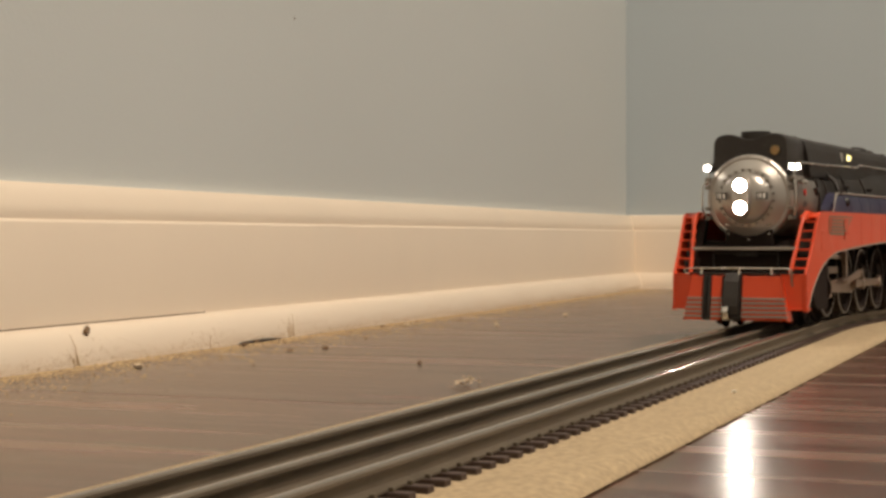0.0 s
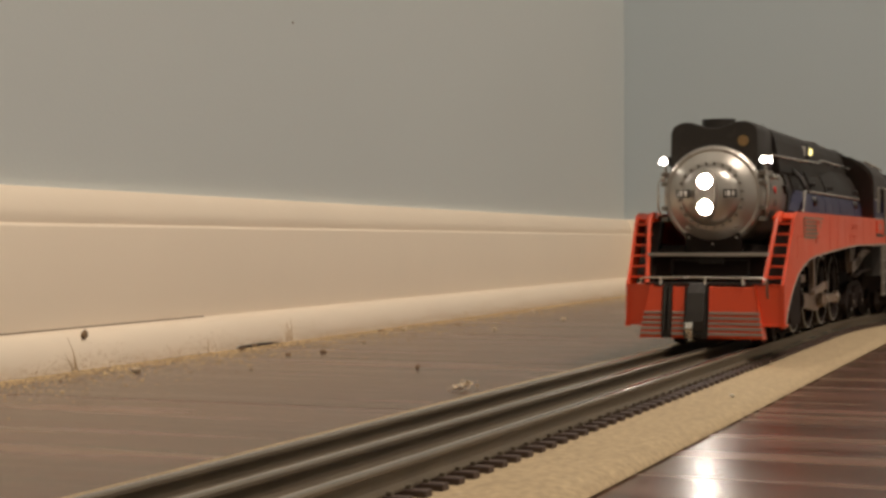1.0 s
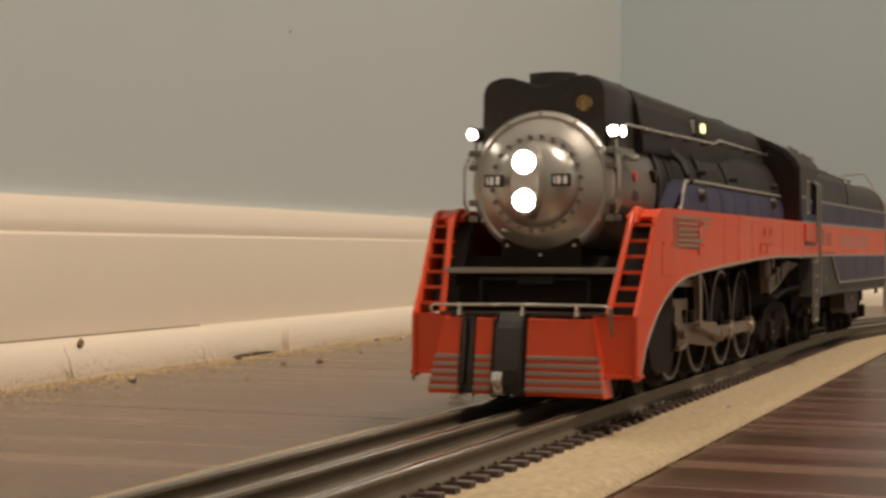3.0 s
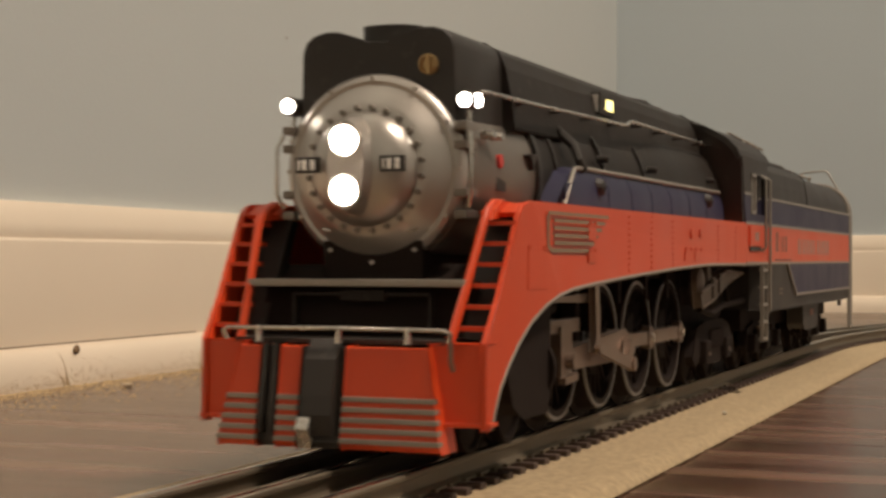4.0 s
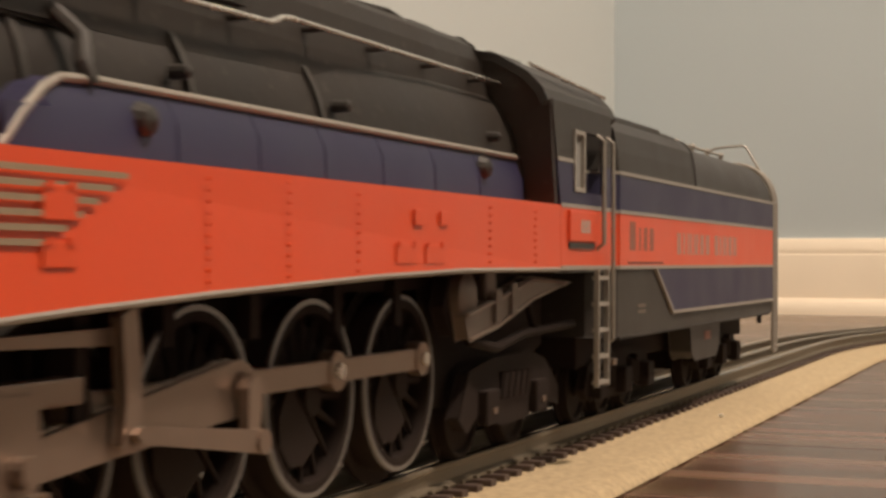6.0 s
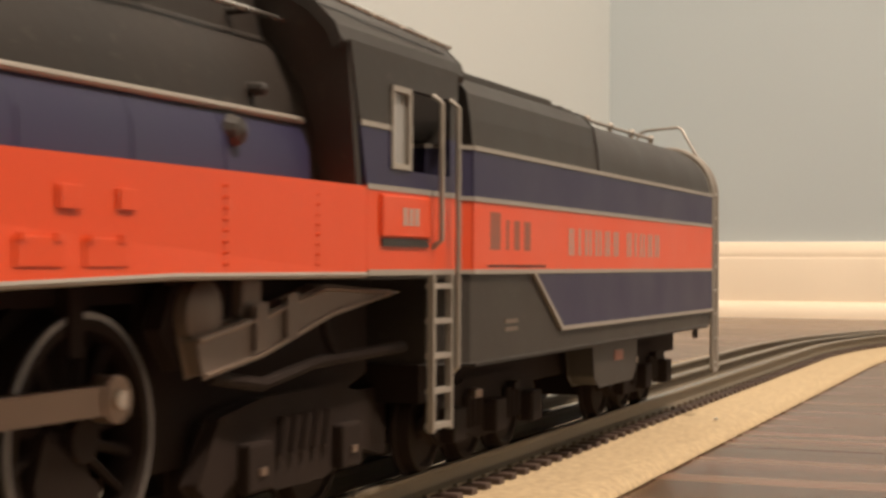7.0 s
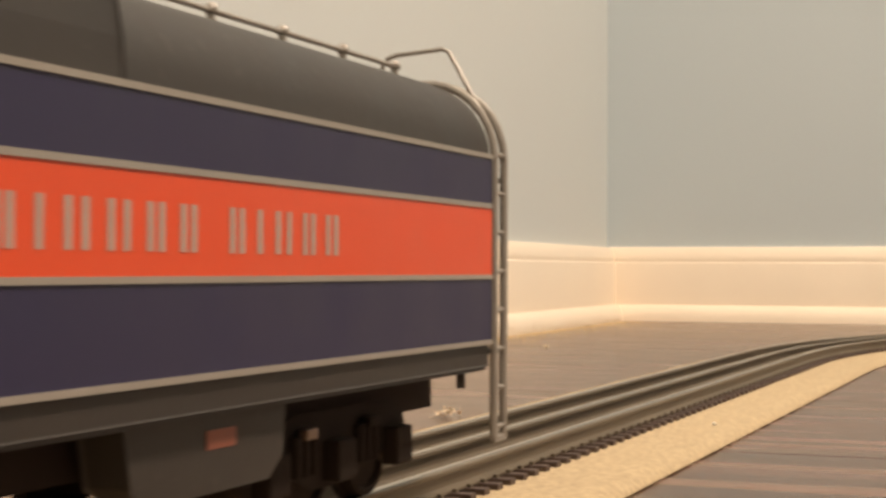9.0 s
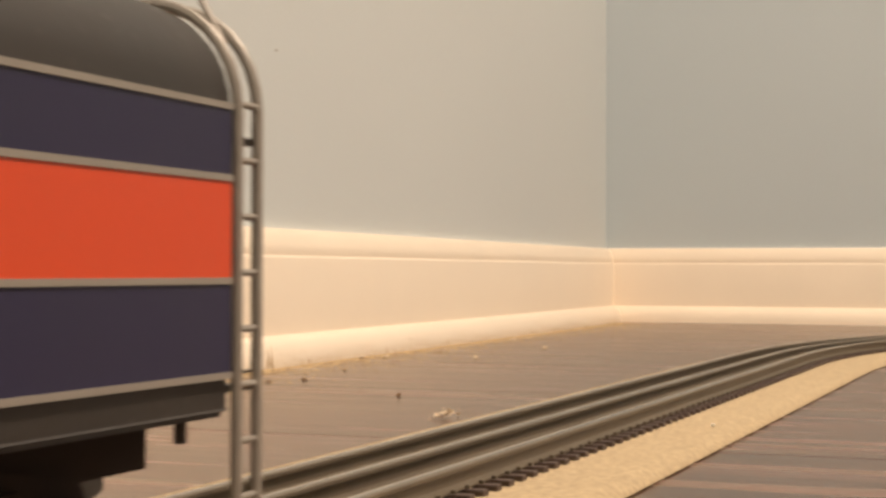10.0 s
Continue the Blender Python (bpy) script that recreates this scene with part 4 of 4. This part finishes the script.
    for xc in (340.0, 470.0):
        tf = part("truck_frame", slab([(q(xc - 33), 9), (q(xc - 30), 15), (q(xc - 14), 18), (q(xc + 14), 18), (q(xc + 30), 15), (q(xc + 33), 9), (q(xc + 28), 6), (q(xc + 20), 10), (q(xc + 8), 6), (q(xc - 8), 6), (q(xc - 20), 10), (q(xc - 28), 6)], side * 20.6, side * 23.0), RUNNING, tender, "black six-wheel truck frame", 0.5)
        if side > 0:
            part("truck_bolster", box(q(xc - 30), q(xc + 30), -13, 13, 6, 17), RUNNING, tender, "black truck bolster between the wheels")
        for dx in (-25, 0, 25):
            part("journal_box", box(q(xc + dx - 3.6), q(xc + dx + 3.6), side * 22.8, side * 26.0, 6.4, 13.4), RUNNING, tf, "", 0.6)
        for dx in (-12.5, 12.5):
            for k in range(3):
                part("spring", rod((q(xc + dx - 3 + 3 * k), side * 23.6, 8.4), (q(xc + dx - 3 + 3 * k), side * 23.6, 15), 1.2, 8), RUNNING, tf)
            part("bolster_cap", box(q(xc + dx - 2), q(xc + dx + 2), side * 23.4, side * 25.4, 14.4, 16.2), STEEL if dx < 0 else RUNNING, tf, "", 0.3)
        for dx in (-25, 0, 25):
            small_wheels.append((tender, q(xc + dx), 9.0, side * 18.2, solid_wheel(tender, q(xc + dx), 9.0, 9.0, side * 18.2), 9.0))
part("underframe", box(q(T0 + 2), q(T1 - 2), -22, 22, 15, 23.4), RUNNING, tender)
part("drawbar", box(q(284), q(308), -13, 13, 9, 18), RUNNING, tender)
part("rear_panel", box(q(T1 - 0.5), q(T1 + 0.4), -31, 31, 26, 63.6), BLACK, tender)
rc = part("rear_coupler", slab([(q(516), 8.6), (q(516), 13.6), (q(531), 13.6), (q(534), 12), (q(534), 9.4), (q(531), 8.4)], -4, 4), BLACK, tender, "black knuckle coupler", 0.6)

# ---- the floor's planks ----
PW, PL = 0.192, 1.28
plank_mesh = {}


def plank(i, j, x0, x1, y0, y1):
    key = (round(x1 - x0, 4), round(y1 - y0, 4))
    if key not in plank_mesh:
        bm = box(0.25, (x1 - x0) * 1000 - 0.25, 0.25, (y1 - y0) * 1000 - 0.25, -4.0, 0.0)
        ob = finish("plank", bm, PLANK, slab_under, bevel=0.5)
        plank_mesh[key] = ob.data
    else:
        ob = new("plank", plank_mesh[key])
        ob.parent = slab_under
    ob.location = (x0, y0, 0)


for i in range(18):
    x0 = -1.66 + i * PW
    y = -2.7 - random.random() * 0.9
    while y < 0.33:
        if y + PL > -2.5:
            plank(i, 0, x0, x0 + PW, max(y, -2.65), min(y + PL, 0.35))
        y += PL

# ---- dust, dirt and crumbs along the baseboard ----


def crumb(name, x, y, z, size, material, label, stretch=(1, 1, 1), turn=0.0, kind=""):
    bm = bmesh.new()
    bmesh.ops.create_icosphere(bm, subdivisions=1, radius=size)
    for v in bm.verts:
        v.co *= 0.65 + 0.7 * random.random()
        v.co = Vector((v.co.x * stretch[0], v.co.y * stretch[1], v.co.z * stretch[2]))
    low = min(v.co.z for v in bm.verts)
    ob = finish(name, bm, material)
    ob.matrix_world = pose(x / 1000, y / 1000, z / 1000 - low * 0.001, 0, 0, turn)
    return tagged(ob, label, "debris")


crumb("dead_bug", 553, 243, 12.2, 2.1, CRUD, "small dark dead insect on the shoe strip", (1.2, 0.7, 0.8), 30)
crumb("twig", 706, 244, 0, 1.0, BLACK, "thin dark splinter lying by the baseboard", (25, 0.9, 0.9), 2)
fb = bmesh.new()
for k in range(26):
    c = Vector((random.gauss(0, 3.6), random.gauss(0, 2.2), 0.3 + abs(random.gauss(0, 1.3))))
    v = [fb.verts.new(c + Vector((random.gauss(0, 1.1), random.gauss(0, 0.9), random.gauss(0, 0.5)))) for _ in range(4)]
    for tri in ((0, 1, 2), (0, 2, 3), (0, 3, 1), (1, 3, 2)):
        fb.faces.new([v[i] for i in tri])
low = min(v.co.z for v in fb.verts)
for v in fb.verts:
    v.co.z -= low
fluff = finish("fluff", fb, CHIP)
fluff.location = (0.519, 0.062, 0.0)
tagged(fluff, "pale scrap of fluff beside the track", "debris")
for x, y, sz in ((546, 214, 2.0), (677, 238, 1.2), (696, 242, 1.4), (653, 201, 1.0), (672, 192, 1.4), (603, 115, 1.1), (879, 182, 1.5), (1387, 262, 1.8), (1009, 181, 1.6), (844, 240, 1.4), (867, 235, 1.5), (745, 205, 0.9), (930, 225, 1.2), (1120, 240, 1.6)):
    crumb("crumb", x, y, 0, sz, CRUD if sz < 1.45 else CHIP, "tiny dry crumb on the floor", (1.5, 1, 0.6), x)["group"] = "crumbs along the baseboard"
crumb("wall_speck", 791, wall_y(791) - 0.6, 174, 0.7, CRUD, "tiny dark speck stuck to the wall", (1, 0.5, 1), 0)
crumb("cork_chip", 493, -37.4, 3.3, 0.8, WHITE, "pale chip on the cork roadbed", (1.3, 1, 0.6), 10)
dm, dp = bmesh.new(), bmesh.new()
for k in range(24000):
    x = random.uniform(380, 1560)
    bm = dm if k % 5 else dp
    y = wall_y(x) - 20.5 - abs(random.gauss(0, 1)) * (8 if k % 3 else 26)
    r = random.uniform(0.10, 0.48) * (1.9 if random.random() < 0.06 else 1)
    a = random.uniform(0, 6.28)
    v = [bm.verts.new((x + r * 1.6 * math.cos(a + b_), y + r * math.sin(a + b_), 0.05)) for b_ in (0, 2.1, 4.2)]
    top = bm.verts.new((x, y, 0.05 + r * 0.9))
    for i in range(3):
        bm.faces.new((v[i], v[(i + 1) % 3], top))
    bm.faces.new(v[::-1])
for k in range(7000):
    x = random.uniform(400, 1560)
    a = abs(random.gauss(0, 0.26)) * (0.5 + 0.5 * math.sin(x * 0.031) ** 2)
    y, z = wall_y(x) - 11.05 - 10.05 * math.cos(a), 16.45 * math.sin(a)
    r = random.uniform(0.10, 0.34)
    v = [dm.verts.new((x + r * 1.5 * math.cos(b_), y + 0.1, z + r * math.sin(b_))) for b_ in (0.3, 2.4, 4.5)]
    tip = dm.verts.new((x, y - r * 0.7, z))
    for i in range(3):
        dm.faces.new((v[i], v[(i + 1) % 3], tip))
    dm.faces.new(v[::-1])
tagged(finish("dust_crumbs", dm, DUST), "pale dust and crumbs gathered along the baseboard", "dust", kind="stuff")
tagged(finish("dark_grit", dp, CRUD), "dark grit scattered along the baseboard", "dust", kind="stuff")
streaks = bmesh.new()
for x in (539, 541, 655, 741, 746, 792, 1030, 1240):
    y = wall_y(x)
    for k in range(2):
        h, lean = random.uniform(3, 8) * (1.8 if x in (539, 541, 741, 746) else 1.0), random.uniform(-5, 1)
        foot = x + random.uniform(-1.5, 1.5)
        add_rod(streaks, (foot, y - 21.3, 0.3), (foot + lean * 0.5, y - 20.9, h * 0.6), 0.24, 5, 0.14)
        add_rod(streaks, (foot + lean * 0.5, y - 20.9, h * 0.6), (foot + lean, y - 19.8, h), 0.14, 5, 0.06)
tagged(finish("cobweb_wisps", streaks, DUST), "dusty wisps clinging to the shoe strip", "dust", kind="stuff")

# ---- ties, one by one ----
tie_bm = bmesh.new()
add_box(tie_bm, -1.8, 1.8, -23.3, 23.3, 3.0, 4.6)
first = finish("tie", tie_bm, TIE, track, "dark brown plastic tie", 0.3)
spike_mesh = finish("spike", box(-0.7, 0.7, -19.7, -18.6, 4.4, 5.4), RAIL_SIDE, first, "browned metal rail spike", 0.15).data
s = -260.0
n = 0
while s < 1490 and n < 240:
    ob = first if n == 0 else new("tie", first.data)
    x, y, a = on_track(s)
    ob.parent = track
    ob.matrix_basis = pose(x / 1000, y / 1000, 0, 0, 0, math.degrees(a) + random.uniform(-0.8, 0.8))
    if n:
        new("spike", spike_mesh).parent = ob
    s += 8.7
    n += 1
# ---- what moves ----
RUN = [(0.0, 735.0), (0.5, 680.0), (1.0, 627.0), (1.5, 575.0), (2.0, 521.5), (3.5, 348.5), (4.0, 294.6), (4.5, 240.6), (5.0, 188.0), (5.5, 136.5),
       (7.0, -16.5), (7.5, -67.9), (8.0, -119.8), (8.5, -172.0), (9.0, -224.5), (9.5, -277.0), (10.0, -329.3)]


def run_at(t):
    """Place of the pilot along the track."""
    ts, xs = [r_[0] for r_ in RUN], [r_[1] for r_ in RUN]
    i = max(0, min(len(ts) - 2, sum(1 for k in ts if k <= t) - 1))
    def slope(k):
        a, b = max(0, k - 1), min(len(ts) - 1, k + 1)
        return (xs[b] - xs[a]) / (ts[b] - ts[a])
    h = ts[i + 1] - ts[i]
    u = (t - ts[i]) / h
    return ((2 * u ** 3 - 3 * u ** 2 + 1) * xs[i] + (u ** 3 - 2 * u ** 2 + u) * h * slope(i)
            + (3 * u ** 2 - 2 * u ** 3) * xs[i + 1] + (u ** 3 - u ** 2) * h * slope(i + 1))


def riding(s, front, back, zero):
    """Pose of a vehicle whose two pivots lie on the track; zero is its own origin."""
    ax, ay, _ = on_track(s + front)
    bx, by, _ = on_track(s + back)
    a = math.atan2(by - ay, bx - ax)
    d = zero - front
    return pose((ax + d * math.cos(a)) / 1000, (ay + d * math.sin(a)) / 1000, RAIL_TOP / 1000, 0, 0, math.degrees(a))


def crank_angle(t):
    """Turn of the cranks, from upright towards the front."""
    return -60.0 + math.degrees((188.0 - run_at(t)) / 15.7)


def motions():
    steps = [k * 0.1 for k in range(101)]
    walk(loco, [(t, riding(run_at(t), 100.0, 250.0, 0.0)) for t in steps])
    walk(tender, [(t, riding(run_at(t), 345.0, 490.0, TX)) for t in steps])
    for side, x, wheel in drivers:
        quarter = 0.0 if side < 0 else 90.0
        walk(wheel, [(t, pose(x / 1000, side * 0.0214, AXLE_Z / 1000, 0, -(crank_angle(t) + quarter), 0)) for t in steps])
    for owner, x, z, y, wheel, r in small_wheels:
        walk(wheel, [(t, pose(x / 1000, y / 1000, z / 1000, 0, -math.degrees((738.0 - run_at(t)) / r) * 0.999, 0)) for t in [k / 15 for k in range(151)]])
    fine = [k / 15 for k in range(151)]
    for side, sr, mr, ch, er, ec in rods:
        quarter = 0.0 if side < 0 else 90.0
        side_rows, main_rows, cross_rows, ecc_rows, arm_rows = [], [], [], [], []
        for t in fine:
            a = radians(crank_angle(t) + quarter)
            px, pz = DRIVER_X[1] - CRANK * math.sin(a), AXLE_Z + CRANK * math.cos(a)
            side_rows.append((t, pose(px / 1000, 0, pz / 1000)))
            cx = px - math.sqrt(54.0 ** 2 - (pz - 17.8) ** 2)
            tilt = math.degrees(math.atan2(pz - 17.8, px - cx))
            main_rows.append((t, pose(px / 1000, 0, pz / 1000, 0, -tilt, 0)))
            cross_rows.append((t, pose(cx / 1000, 0, 0.0178)))
            b = a - radians(140)
            ex, ez = px - 7.6 * math.sin(b), pz + 7.6 * math.cos(b)
            lx = ex - math.sqrt(32.0 ** 2 - (ez - 20.0) ** 2)
            ecc_rows.append((t, pose(ex / 1000, 0, ez / 1000, 0, -math.degrees(math.atan2(ez - 20.0, ex - lx)), 0)))
            arm_rows.append((t, pose(px / 1000, 0, pz / 1000, 0, math.degrees(math.atan2(ex - px, ez - pz)), 0)))
        walk(sr, side_rows), walk(mr, main_rows), walk(ch, cross_rows), walk(er, ecc_rows), walk(ec, arm_rows)


motions()
